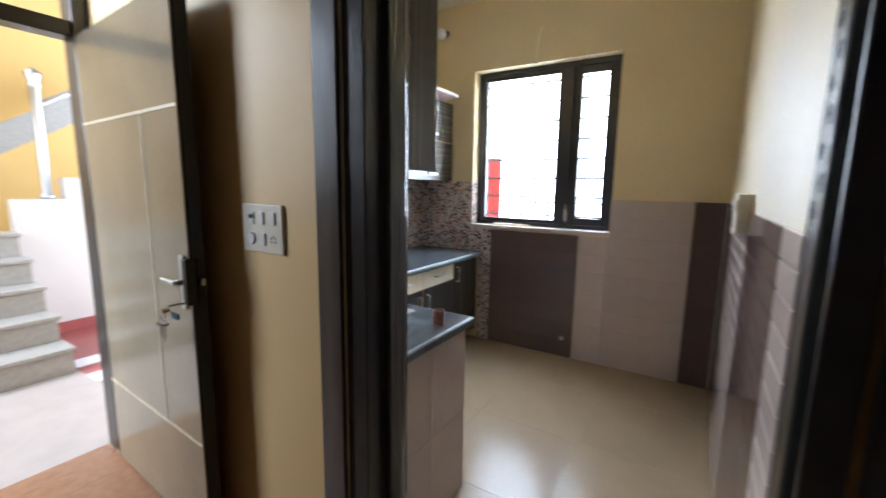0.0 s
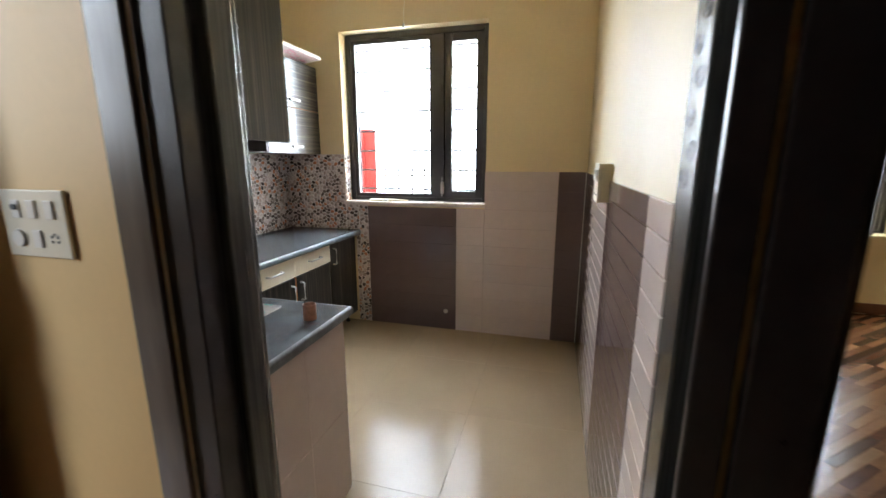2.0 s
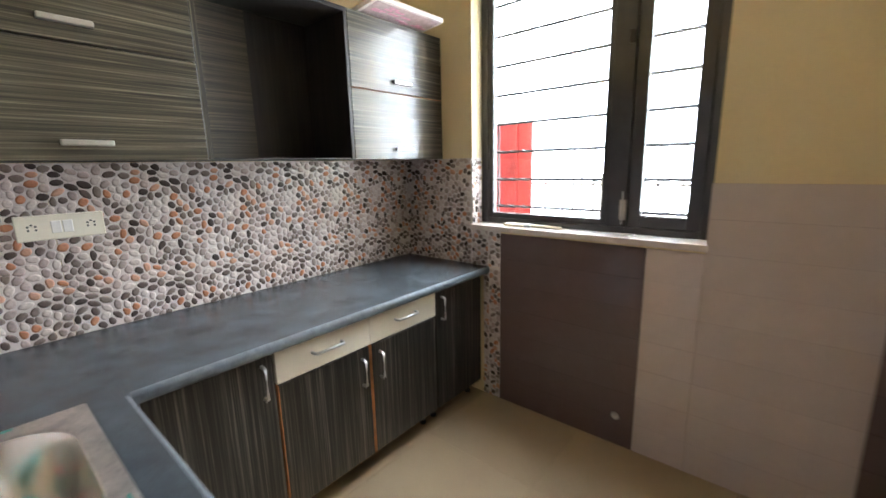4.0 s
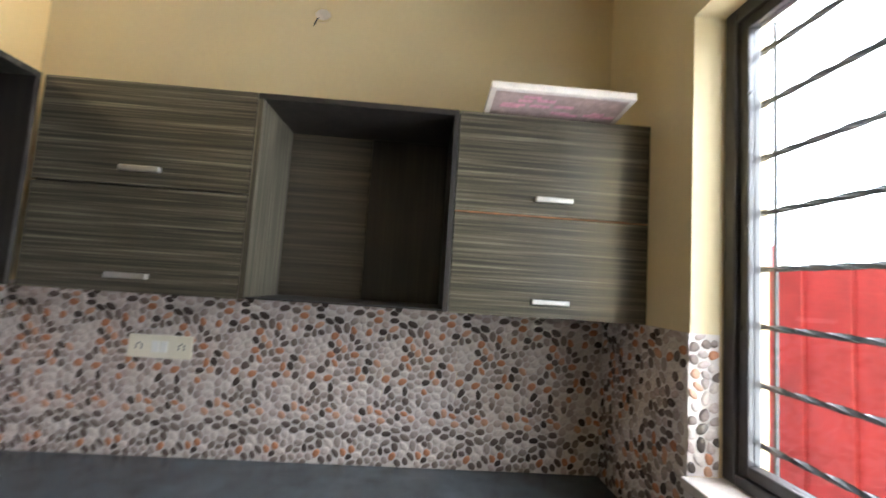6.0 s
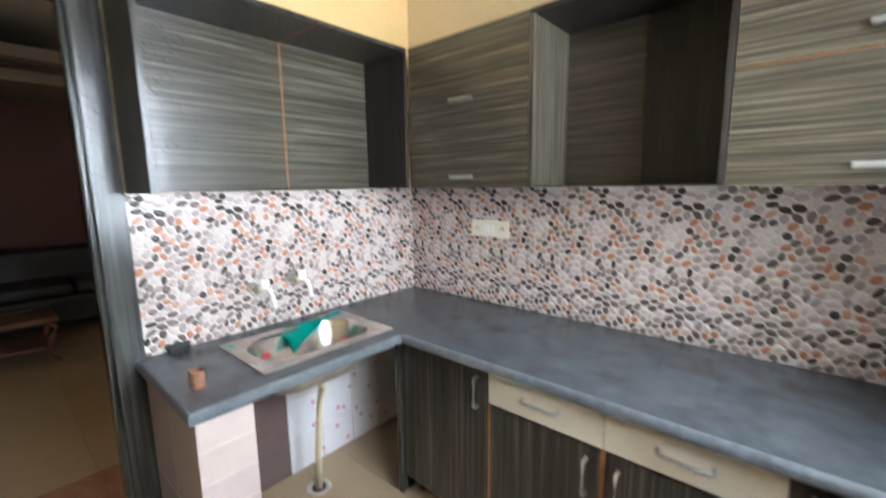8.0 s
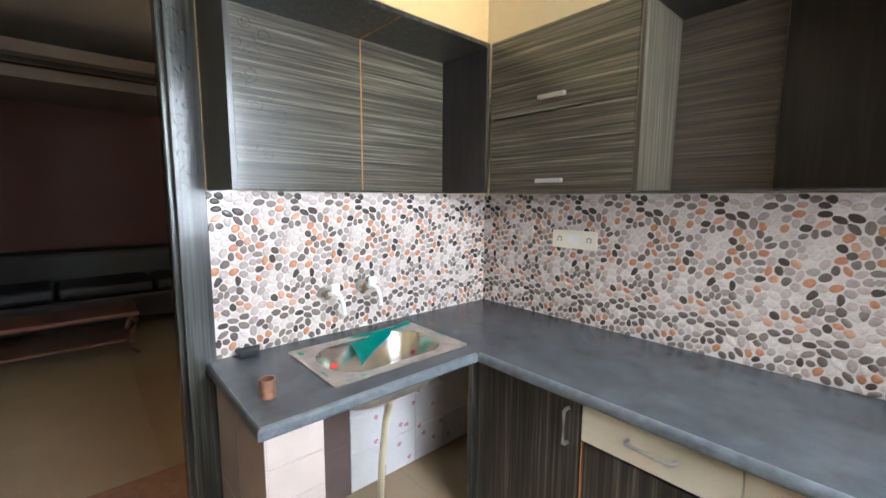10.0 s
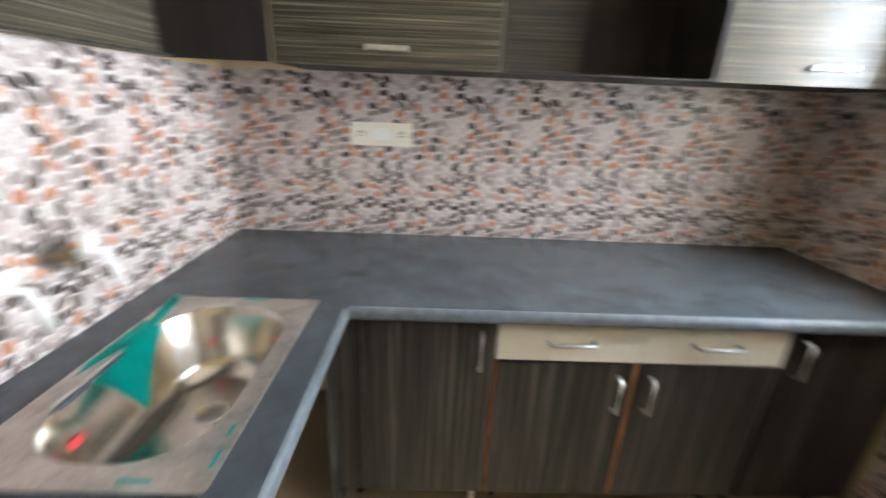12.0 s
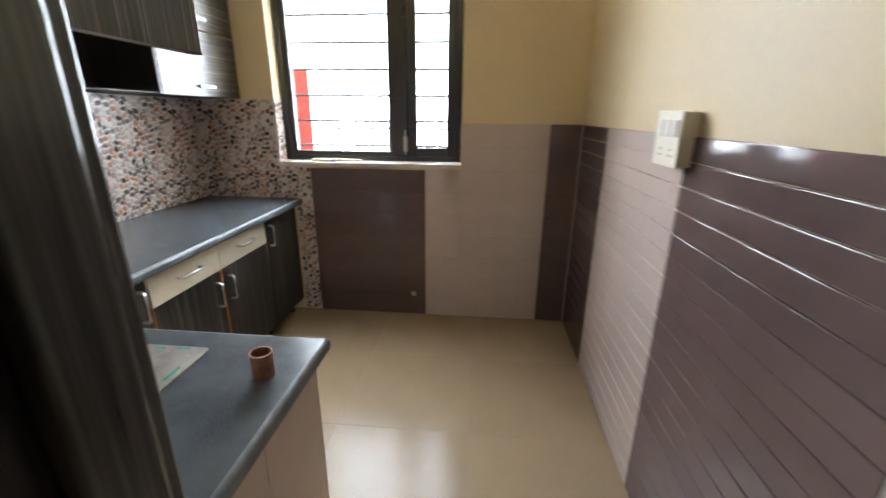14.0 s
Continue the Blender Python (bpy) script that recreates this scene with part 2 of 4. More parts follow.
def glass_material(tint, rough=0.0):
    m = bpy.data.materials.new("window_glass")
    m.use_nodes = True
    b = m.node_tree.nodes["Principled BSDF"]
    b.inputs["Base Color"].default_value = (*tint, 1)
    b.inputs["Roughness"].default_value = rough
    b.inputs["Transmission Weight"].default_value = 1.0
    b.inputs["IOR"].default_value = 1.45
    return m


M_glass = glass_material((0.97, 0.98, 0.98))

# ---------------------------------------------------------------- builders
ORIGIN = {}


def thing(name, base, label, category, group="", kind=""):
    ob = new(name)
    ob.empty_display_size = 0.05
    ob.location = base
    ORIGIN[ob] = Vector(base)
    return tagged(ob, label, category, group, kind)


def finish(name, bm, mat, base, smooth=False):
    bmesh.ops.recalc_face_normals(bm, faces=bm.faces)
    bmesh.ops.translate(bm, vec=-base, verts=bm.verts)
    me = bpy.data.meshes.new(name)
    bm.to_mesh(me)
    bm.free()
    for m in (mat if isinstance(mat, (list, tuple)) else [mat]):
        me.materials.append(m)
    if smooth:
        for p in me.polygons:
            p.use_smooth = True
    return me


def part(name, bm, mat, parent, label="", smooth=False, kind=""):
    """One mesh under a thing or a part; the bmesh is in world metres."""
    base = ORIGIN[parent]
    ob = new(name, finish(name, bm, mat, base, smooth))
    ob.parent = parent
    ORIGIN[ob] = base
    return tagged(ob, label, kind=kind)


def solid(name, bm, mat, label, category, group="", kind="", base=None, smooth=False):
    """A thing that is one mesh; its origin lies at the middle of its base."""
    lo = [min(v.co[i] for v in bm.verts) for i in range(3)]
    hi = [max(v.co[i] for v in bm.verts) for i in range(3)]
    base = Vector(base) if base else Vector(((lo[0] + hi[0]) / 2, (lo[1] + hi[1]) / 2, lo[2]))
    ob = new(name, finish(name, bm, mat, base, smooth))
    ob.location = base
    ORIGIN[ob] = base
    return tagged(ob, label, category, group, kind)


def add_box(bm, x0, x1, y0, y1, z0, z1, bevel=0.0, mat=0, segments=2):
    made = bmesh.ops.create_cube(bm, size=1.0)["verts"]
    for v in made:
        v.co = Vector(((x0 + x1) / 2 + v.co.x * (x1 - x0), (y0 + y1) / 2 + v.co.y * (y1 - y0), (z0 + z1) / 2 + v.co.z * (z1 - z0)))
    faces = {f for v in made for f in v.link_faces}
    for f in faces:
        f.material_index = mat
    if bevel:
        edges = list({e for f in faces for e in f.edges})
        bmesh.ops.bevel(bm, geom=edges, offset=bevel, segments=segments, affect="EDGES", profile=0.5)
    return made


def box(x0, x1, y0, y1, z0, z1, bevel=0.0, segments=2):
    bm = bmesh.new()
    add_box(bm, x0, x1, y0, y1, z0, z1, bevel, segments=segments)
    return bm


def boxes(rows, bevel=0.0):
    bm = bmesh.new()
    for r in rows:
        add_box(bm, *r, bevel)
    return bm


def add_rod(bm, a, b, r0, r1=None, sides=12):
    a, b = Vector(a), Vector(b)
    d = b - a
    m = Matrix.Translation((a + b) / 2) @ d.to_track_quat("Z", "Y").to_matrix().to_4x4()
    return bmesh.ops.create_cone(bm, cap_ends=True, segments=sides, radius1=r0, radius2=r0 if r1 is None else r1, depth=d.length, matrix=m)["verts"]


def rod(a, b, r0, r1=None, sides=12):
    bm = bmesh.new()
    add_rod(bm, a, b, r0, r1, sides)
    return bm


def add_path(bm, points, r, sides=8):
    """A bent round bar through the points."""
    pts = [Vector(p) for p in points]
    rings = []
    for i, p in enumerate(pts):
        d = (pts[min(i + 1, len(pts) - 1)] - pts[max(i - 1, 0)]).normalized()
        q = d.to_track_quat("Z", "Y")
        rings.append([bm.verts.new(p + q @ Vector((r * math.cos(k * math.tau / sides), r * math.sin(k * math.tau / sides), 0))) for k in range(sides)])
    for a, b in zip(rings, rings[1:]):
        for k in range(sides):
            bm.faces.new((a[k], a[(k + 1) % sides], b[(k + 1) % sides], b[k]))
    bm.faces.new(rings[0][::-1])
    bm.faces.new(rings[-1])


def add_lathe(bm, centre, profile, sides=24):
    """Turned shape from (radius, height) pairs about an upright axis."""
    c = Vector(centre)
    rings = [[bm.verts.new(c + Vector((r * math.cos(k * math.tau / sides), r * math.sin(k * math.tau / sides), z))) for k in range(sides)] for r, z in profile]
    for a, b in zip(rings, rings[1:]):
        for k in range(sides):
            bm.faces.new((a[k], a[(k + 1) % sides], b[(k + 1) % sides], b[k]))
    bm.faces.new(rings[0][::-1])
    bm.faces.new(rings[-1])


# ---------------------------------------------------------------- plan (metres)
WEST, EAST = -2.512, 0.04          # kitchen side walls
SOUTH, NORTH = 0.95, 3.36          # kitchen door wall and window wall
HALL = 0.80                        # hall face of the door wall
CEIL = 3.05
TOP = 0.848                        # worktop height
DOOR_L, DOOR_R, DOOR_TOP = -0.892, 0.036, 2.178
WIN_L, WIN_R, WIN_B, WIN_T = -1.95, -0.722, 1.09, 2.46
BED_L, BED_R = 0.215, 1.15         # bedroom door opening
BED_N, BED_E = 4.80, 4.30
OUT_W = -2.80                      # outer face of the west wall
HW = -2.67                         # inner face of the hall west wall


def structure(name, bm, mat, label, category="wall"):
    return solid(name, bm, mat, label, category, kind="structure", base=(0, 0, 0))


# walls
structure("wall_north", boxes([(OUT_W, WIN_L, NORTH, 3.60, 0, CEIL), (WIN_R, EAST, NORTH, 3.60, 0, CEIL),
                               (WIN_L, WIN_R, NORTH, 3.60, 0, WIN_B - 0.02), (WIN_L, WIN_R, NORTH, 3.60, WIN_T, CEIL)]), M_wall,
          "yellow painted kitchen wall around the window")
structure("wall_west", box(OUT_W, WEST, SOUTH, NORTH, 0, CEIL), M_wall, "yellow painted kitchen wall behind the worktop")
structure("wall_east", box(EAST, 0.19, SOUTH, BED_N, 0, CEIL), M_wall, "yellow painted partition wall beside the kitchen")
structure("wall_south", boxes([(OUT_W, DOOR_L - 0.11, HALL, SOUTH, 0, CEIL), (DOOR_L - 0.11, DOOR_R + 0.07, HALL, SOUTH, DOOR_TOP + 0.10, CEIL),
                               (DOOR_R + 0.07, BED_L, HALL, SOUTH, 0, CEIL), (BED_L, BED_R + 0.07, HALL, SOUTH, DOOR_TOP + 0.10, CEIL),
                               (BED_R + 0.07, BED_E + 0.15, HALL, SOUTH, 0, CEIL)]), M_hallwall, "ochre yellow hall wall with two doorways")
BW = (2.28, 2.88, 0.755, 2.48)
structure("wall_bedroom_north", boxes([(0.19, BW[0], BED_N, 5.10, 0, CEIL), (BW[1], BED_E + 0.15, BED_N, 5.10, 0, CEIL),
                                       (BW[0], BW[1], BED_N, 5.10, 0, BW[2]), (BW[0], BW[1], BED_N, 5.10, BW[3], CEIL)]), M_wall,
          "warm yellow bedroom wall with a narrow window")
structure("wall_bedroom_east", box(BED_E, BED_E + 0.15, SOUTH, BED_N, 0, CEIL), M_wall, "plain yellow bedroom wall")
HS = -3.9
structure("wall_hall_south", box(OUT_W, BED_E + 0.15, HS - 0.15, HS, 0, CEIL), M_dim, "dark red hall wall behind the sofa, the hall's dimness in its colour")
structure("wall_hall_east", box(BED_E, BED_E + 0.15, HS, HALL, 0, CEIL), M_hallwall, "plain ochre hall wall")
# hall west wall with the entrance opening
ENT_S, ENT_N, ENT_T = -0.42, 0.735, 2.095
structure("wall_hall_west", boxes([(OUT_W, HW, HS, ENT_S - 0.08, 0, CEIL), (OUT_W, HW, ENT_S - 0.08, HALL, 2.70, CEIL)]), M_hallwall, "ochre hall wall with the entrance opening")

# ceilings
structure("ceiling_kitchen", box(WEST, EAST, SOUTH, NORTH, CEIL, CEIL + 0.12), M_ceil, "white painted kitchen ceiling", "ceiling")
structure("ceiling_bedroom", box(0.19, BED_E, SOUTH, BED_N, CEIL, CEIL + 0.12), M_ceil, "white painted bedroom ceiling", "ceiling")
structure("ceiling_hall", box(HW, BED_E, HS, HALL, CEIL, CEIL + 0.12), M_ceil, "white painted hall ceiling", "ceiling")

# ground and floor beds
structure("ground", boxes([(-90, 90, -90, 90, -0.30, -0.14)]), M_ground, "pale dusty concrete ground outside", "ground")
floor = structure("floor", box(OUT_W, BED_E + 0.15, HS - 0.15, 5.10, -0.14, -0.006), M_joint, "cement floor bed under polished tiles", "floor")

# ---------------------------------------------------------------- doors
def door_frame(name, x0, x1, label):
    t = thing(name, ((x0 + x1) / 2, HALL, 0), label, "door frame", kind="structure")
    top = DOOR_TOP
    for s, xi in ((-1, x0), (1, x1)):
        wide = 0.108 if s < 0 and x0 < 0 else 0.065
        a, b = sorted((xi, xi + s * wide))
        part("jamb", box(a, b, HALL + 0.06, SOUTH + (0.015 if s > 0 else -0.012), 0, top, 0.006), M_frame, t)
        e, f = sorted((xi + s * (0.055 if s < 0 and x0 > 0 else 0.028), xi + s * wide))
        part("rebate", box(e, f, HALL - 0.015, HALL + 0.0595, 0, top, 0.004), M_wood, t)
        c, d = sorted((xi + s * 0.018, xi + s * 0.114))
        if not (s > 0 and x1 < 0.2):
            part("architrave", box(c, d, SOUTH + 0.001, SOUTH + 0.020, 0, top + 0.105, 0.004), M_frame, t)
        c, d = sorted((xi + s * (0.110 if wide > 0.1 else 0.070 if s < 0 else 0.004), xi + s * (0.206 if wide > 0.1 else 0.172 if s < 0 else 0.062)))
        part("architrave", box(c, d, HALL - 0.034, HALL - 0.016, 0, top + 0.08, 0.004), M_arch if wide > 0.1 else M_wood, t)
        if wide > 0.1:
            part("seam_strip", box(xi - 0.1095, xi - 0.1055, HALL - 0.022, HALL - 0.0155, 0, top, 0.0), M_inlay, t, "pale cracked filler seam")
    part("head", box(x0 - (0.108 if x0 < 0 else 0.065), x1 + 0.065, HALL - 0.015, SOUTH + 0.015, top, top + 0.06, 0.006), M_frame_h, t)
    part("architrave", box(x0 - 0.112, x1 + (0.06 if x1 < 0.2 else 0.112), SOUTH + 0.001, SOUTH + 0.022, top + 0.002, top + 0.106, 0.004), M_frame_h, t)
    part("architrave", box(x0 - (0.206 if x0 < 0 else 0.062), x1 + 0.06, HALL - 0.036, HALL - 0.0175, top + 0.002, top + 0.08, 0.004), M_wood, t)
    return t


kframe = door_frame("door_1", DOOR_L, DOOR_R, "dark streaked wooden frame of the open kitchen doorway")
door_frame("door_2", BED_L + 0.07, BED_R, "dark brown wooden frame of the bedroom doorway")

# entrance frame with a transom light above
t = thing("door_3", (-2.58, 0.1, 0), "dark wooden entrance frame with a transom pane", "door frame", kind="structure")
part("jamb", box(-2.79, HW + 0.01, ENT_S - 0.08, ENT_S, 0, 2.70, 0.006), M_wood, t)
part("jamb", box(-2.79, HW + 0.01, ENT_N + 0.003, HALL - 0.001, 0, 2.70, 0.006), M_wood, t)
part("transom_bar", box(-2.78, HW, ENT_S, ENT_N, ENT_T, ENT_T + 0.07, 0.006), M_wood, t)
part("head", box(-2.78, HW, ENT_S, ENT_N, 2.64, 2.70, 0.006), M_wood, t)
p = part("pane", box(-2.74, -2.734, ENT_S, ENT_N, ENT_T + 0.07, 2.64), M_glass, t, "clear transom pane")
p.visible_shadow = False

# entrance leaf, standing open along the hall wall
LEAF = Matrix.Translation((-2.60, 0.739, 0)) @ Matrix.Rotation(radians(-2.9), 4, "Z")


def leaf_box(*a, **k):
    bm = box(*a, **k)
    bmesh.ops.transform(bm, matrix=LEAF, verts=bm.verts)
    return bm


LW = 0.951
t = thing("entrance_door", (-2.655, 0.742, 0), "glossy beige entrance door with pale inlay strips, standing open", "door")
part("core", leaf_box(0, LW, -0.012, 0.036, 0.015, 2.085, bevel=0.003), M_leafedge, t, "dark brown door edge")
part("face_sheet", leaf_box(0.004, LW - 0.006, -0.018, -0.0125, 0.018, 2.08), M_leafface, t, "glossy beige laminate face")
for z in (0.44, 1.69):
    part("inlay_strip", leaf_box(0.006, LW - 0.008, -0.0205, -0.0185, z, z + 0.012), M_inlay, t)
part("inlay_strip", leaf_box(LW - 0.31, LW - 0.302, -0.0205, -0.0185, 0.452, 1.69), M_inlay, t)
lock = part("lock_body", leaf_box(LW - 0.030, LW + 0.004, -0.034, 0.004, 1.0, 1.17, bevel=0.005), M_bronze, t, "dark bronze lock case")
part("lock_plate", leaf_box(LW - 0.068, LW - 0.031, -0.026, -0.021, 0.98, 1.18, bevel=0.002), M_chrome, t)
part("forend", leaf_box(LW + 0.0005, LW + 0.004, 0.006, 0.03, 0.98, 1.17, bevel=0.001), M_bronze, t)
part("latch", leaf_box(LW + 0.0042, LW + 0.022, 0.008, 0.024, 1.07, 1.095, bevel=0.002), M_chrome, t)
part("lever_handle", leaf_box(LW - 0.155, LW - 0.04, -0.058, -0.048, 1.072, 1.090, bevel=0.005), M_chrome, t, "worn satin lever handle")
part("spindle", leaf_box(LW - 0.062, LW - 0.044, -0.046, -0.026, 1.07, 1.09, bevel=0.004), M_chrome, t)
keys = thing("key_bunch", LEAF @ Vector((LW - 0.06, -0.05, 0.9)), "bunch of brass and steel keys hanging in the lock", "keys")


def leaf_rod(a, b, r, sides=10):
    return rod(LEAF @ Vector(a), LEAF @ Vector(b), r, sides=sides)


part("key_shank", leaf_rod((LW - 0.055, -0.022, 1.0), (LW - 0.055, -0.075, 1.0), 0.004), M_chrome, keys)
part("key_bow", leaf_box(LW - 0.070, LW - 0.040, -0.100, -0.074, 0.982, 0.992, bevel=0.003), M_brass, keys)
bm = bmesh.new()
add_path(bm, [LEAF @ Vector((LW - 0.07 + 0.018 * math.cos(a), -0.088, 0.962 + 0.022 * math.sin(a))) for a in [i * math.tau / 14 for i in range(14)]], 0.0022, 6)
part("key_ring", bm, M_chrome, keys, smooth=True)
for i, (dx, z0, tilt, m) in enumerate(((-0.085, 0.885, 0.012, M_brass), (-0.075, 0.868, 0.0, M_chrome), (-0.062, 0.88, -0.012, M_chrome), (-0.094, 0.90, 0.02, M_brass))):
    bm = leaf_box(LW + dx - 0.006, LW + dx + 0.006, -0.094 + i * 0.003, -0.0925 + i * 0.003, z0, 0.945, bevel=0.0005)
    add_lathe(bm, LEAF @ Vector((LW + dx, -0.093 + i * 0.003, 0.935)), [(0.004, -0.006), (0.012, -0.004), (0.012, 0.004), (0.004, 0.006)], 12)
    part("key", bm, m, keys)
part("key_tag", leaf_box(LW - 0.058, LW - 0.005, -0.068, -0.06, 0.955, 0.978, bevel=0.003), material("blue_key_tag", (0.10, 0.22, 0.32), 0.4), keys, "blue plastic tag")


# ---------------------------------------------------------------- kitchen window
def window(name, x0, x1, z0, z1, y, mull, label, sash_w=0.07, sill=True):
    """Dark timber window; y: inner face of the frame; mull: (x0, x1) of the middle post or None."""
    t = thing(name, ((x0 + x1) / 2, y, z0), label, "window", kind="structure")
    e = 0.045
    part("window_frame", boxes([(x0, x0 + e, y, y + 0.07, z0, z1), (x1 - e, x1, y, y + 0.07, z0, z1),
                                (x0 + e, x1 - e, y, y + 0.07, z0, z0 + e * 0.7), (x0 + e, x1 - e, y, y + 0.07, z1 - e, z1)], 0.005), M_wood, t)
    bays = [(x0 + e, mull[0]), (mull[1], x1 - e)] if mull else [(x0 + e, x1 - e)]
    if mull:
        part("mullion", box(mull[0], mull[1], y - 0.006, y + 0.072, z0 + e * 0.7, z1 - e, 0.005), M_wood, t)
    for i, (a, b) in enumerate(bays):
        w = sash_w if i == 0 else sash_w * 0.85
        w = w * (0.45 if mull and i == 0 else 1.0)
        lo, hi = z0 + e * 0.7, z1 - e
        s = part("sash", boxes([(a, a + w, y + 0.012, y + 0.055, lo, hi), (b - w, b, y + 0.012, y + 0.055, lo, hi),
                                (a + w, b - w, y + 0.012, y + 0.055, lo, lo + w), (a + w, b - w, y + 0.012, y + 0.055, hi - w, hi)], 0.004), M_wood, t)
        g = part("pane", box(a + w, b - w, y + 0.030, y + 0.036, lo + w, hi - w), M_glass, s, "clear window pane")
        g.visible_shadow = False
    return t


FY = 3.455
MULL = (-1.185, -1.085)
kwin = window("window_1", WIN_L + 0.002, WIN_R - 0.002, WIN_B + 0.012, WIN_T, FY, MULL, "dark brown timber kitchen window with two lights")
for z, s in ((1.17, 0.10), (1.98, 0.06)):
    part("bolt", box(MULL[1] - 0.03, MULL[1] + 0.0, FY - 0.020, FY - 0.007, z, z + s, 0.004), M_dirtsteel if z < 1.5 else M_bronze, kwin, "steel tower bolt" if z < 1.5 else "dull bronze catch")
part("stay_arm", rod((MULL[1] - 0.014, FY - 0.026, 1.15), (MULL[1] - 0.014, FY - 0.026, 1.31), 0.004), M_chrome, kwin)


def grille(name, x0, x1, z0, z1, y, step, uprights, label):
    t = thing(name, ((x0 + x1) / 2, y, z0), label, "window grille", kind="structure")
    z = z0 + 0.107
    while z < z1 - 0.02:
        bm = bmesh.new()
        # twisted square bar
        n, r = 42, 0.0095
        rings = []
        for i in range(n + 1):
            x = x0 + (x1 - x0) * i / n
            a0 = i * 0.55
            rings.append([bm.verts.new((x, y + r * math.cos(a0 + k * math.pi / 2), z + r * math.sin(a0 + k * math.pi / 2))) for k in range(4)])
        for a, b in zip(rings, rings[1:]):
            for k in range(4):
                bm.faces.new((a[k], a[(k + 1) % 4], b[(k + 1) % 4], b[k]))
        part("bar", bm, M_iron, t)
        z += step
    for u, h in uprights:
        part("upright", box(u - 0.005, u + 0.005, y + 0.007, y + 0.015, z0, z0 + h), M_iron, t)
    return t


grille("grille_1", WIN_L, WIN_R, WIN_B, WIN_T, 3.565, 0.165,
       [(-1.90, 1.34), (-1.41, 0.45), (-1.297, 0.45), (-1.235, 1.34), (-0.98, 0.45), (-0.87, 0.45), (-1.045, 1.34), (-0.775, 1.34)], "black twisted iron bars outside the kitchen window")

# bedroom window, reveals and bars
window("window_2", BW[0] + 0.002, BW[1] - 0.002, BW[2] + 0.004, BW[3], BED_N + 0.15, None, "dark timber bedroom window", 0.05)
grille("grille_2", BW[0], BW[1], BW[2], BW[3], 5.09, 0.16, [], "black iron bars outside the bedroom window")

# window board
bm = box(WIN_L - 0.0, WIN_R + 0.004, NORTH - 0.024, 3.59, WIN_B - 0.02, WIN_B + 0.010, 0.004)
structure("window_sill", bm, M_marble, "cream marble window sill, chipped and dusty", "window sill")

# ---------------------------------------------------------------- worktop
FRONT_X, FRONT_Y, END_X = -1.822, 1.562, -0.968
SX0, SX1, SY0, SY1 = FRONT_X, -1.29, 1.115, 1.44      # cut-out for the sink


def edge_round(bm, test, offset=0.016):
    es = [e for e in bm.edges if test(e)]
    bmesh.ops.bevel(bm, geom=es, offset=offset, segments=4, affect="EDGES", profile=0.5)


def worn(bm, test):
    """Gives the rounded front edges their rougher, paler grind."""
    for f in bm.faces:
        if all(test(v) for v in f.verts):
            f.material_index = 1


wt = thing("worktop", (-1.9, 2.0, TOP - 0.04), "dark grey polished granite worktop in an L", "worktop")
B0 = TOP - 0.042
bm = box(WEST, FRONT_X, FRONT_Y + 0.0006, NORTH, B0, TOP)
edge_round(bm, lambda e: all(v.co.x > FRONT_X - 0.001 for v in e.verts) and abs(e.verts[0].co.z - e.verts[1].co.z) < 1e-6)
worn(bm, lambda v: v.co.x > FRONT_X - 0.0165)
part("slab", bm, [M_counter, M_edge], wt)
bm = bmesh.new()
xs, ys = [WEST, SX0, SX1, END_X], [SOUTH, SY0, SY1, FRONT_Y]
grid = {(i, j, k): bm.verts.new((xs[i], ys[j], z)) for i in range(4) for j in range(4) for k, z in enumerate((B0, TOP))}
for i in range(3):
    for j in range(3):
        if (i, j) == (1, 1):
            continue
        bm.faces.new([grid[i, j, 1], grid[i + 1, j, 1], grid[i + 1, j + 1, 1], grid[i, j + 1, 1]])
        bm.faces.new([grid[i, j, 0], grid[i, j + 1, 0], grid[i + 1, j + 1, 0], grid[i + 1, j, 0]])
for i in range(3):
    for j in (0, 3):
        bm.faces.new([grid[i, j, 0], grid[i + 1, j, 0], grid[i + 1, j, 1], grid[i, j, 1]])
        bm.faces.new([grid[j, i, 0], grid[j, i + 1, 0], grid[j, i + 1, 1], grid[j, i, 1]])
for a, b in (((1, 1), (2, 1)), ((2, 1), (2, 2)), ((2, 2), (1, 2)), ((1, 2), (1, 1))):
    bm.faces.new([grid[(*a, 0)], grid[(*b, 0)], grid[(*b, 1)], grid[(*a, 1)]])
bmesh.ops.recalc_face_normals(bm, faces=bm.faces)
edge_round(bm, lambda e: (all(v.co.y > FRONT_Y - 0.001 and v.co.x > SX0 - 0.001 for v in e.verts) or all(v.co.x > END_X - 0.001 for v in e.verts)) and abs(e.verts[0].co.z - e.verts[1].co.z) < 1e-6, 0.013)
worn(bm, lambda v: (v.co.y > FRONT_Y - 0.0135 and v.co.x > SX0 - 0.002) or v.co.x > END_X - 0.0135)
part("slab", bm, [M_counter, M_edge], wt)

# ---------------------------------------------------------------- sink
RX0, RX1, RY0, RY1 = -1.858, -1.240, 1.062, 1.472


def rounded(x0, x1, y0, y1, r, n=9):
    pts = []
    for cx, cy, a0 in ((x1 - r, y1 - r, 0), (x0 + r, y1 - r, 90), (x0 + r, y0 + r, 180), (x1 - r, y0 + r, 270)):
        for i in range(n + 1):
            a = radians(a0 + 90 * i / n)
            pts.append((cx + r * math.cos(a), cy + r * math.sin(a)))
    return pts


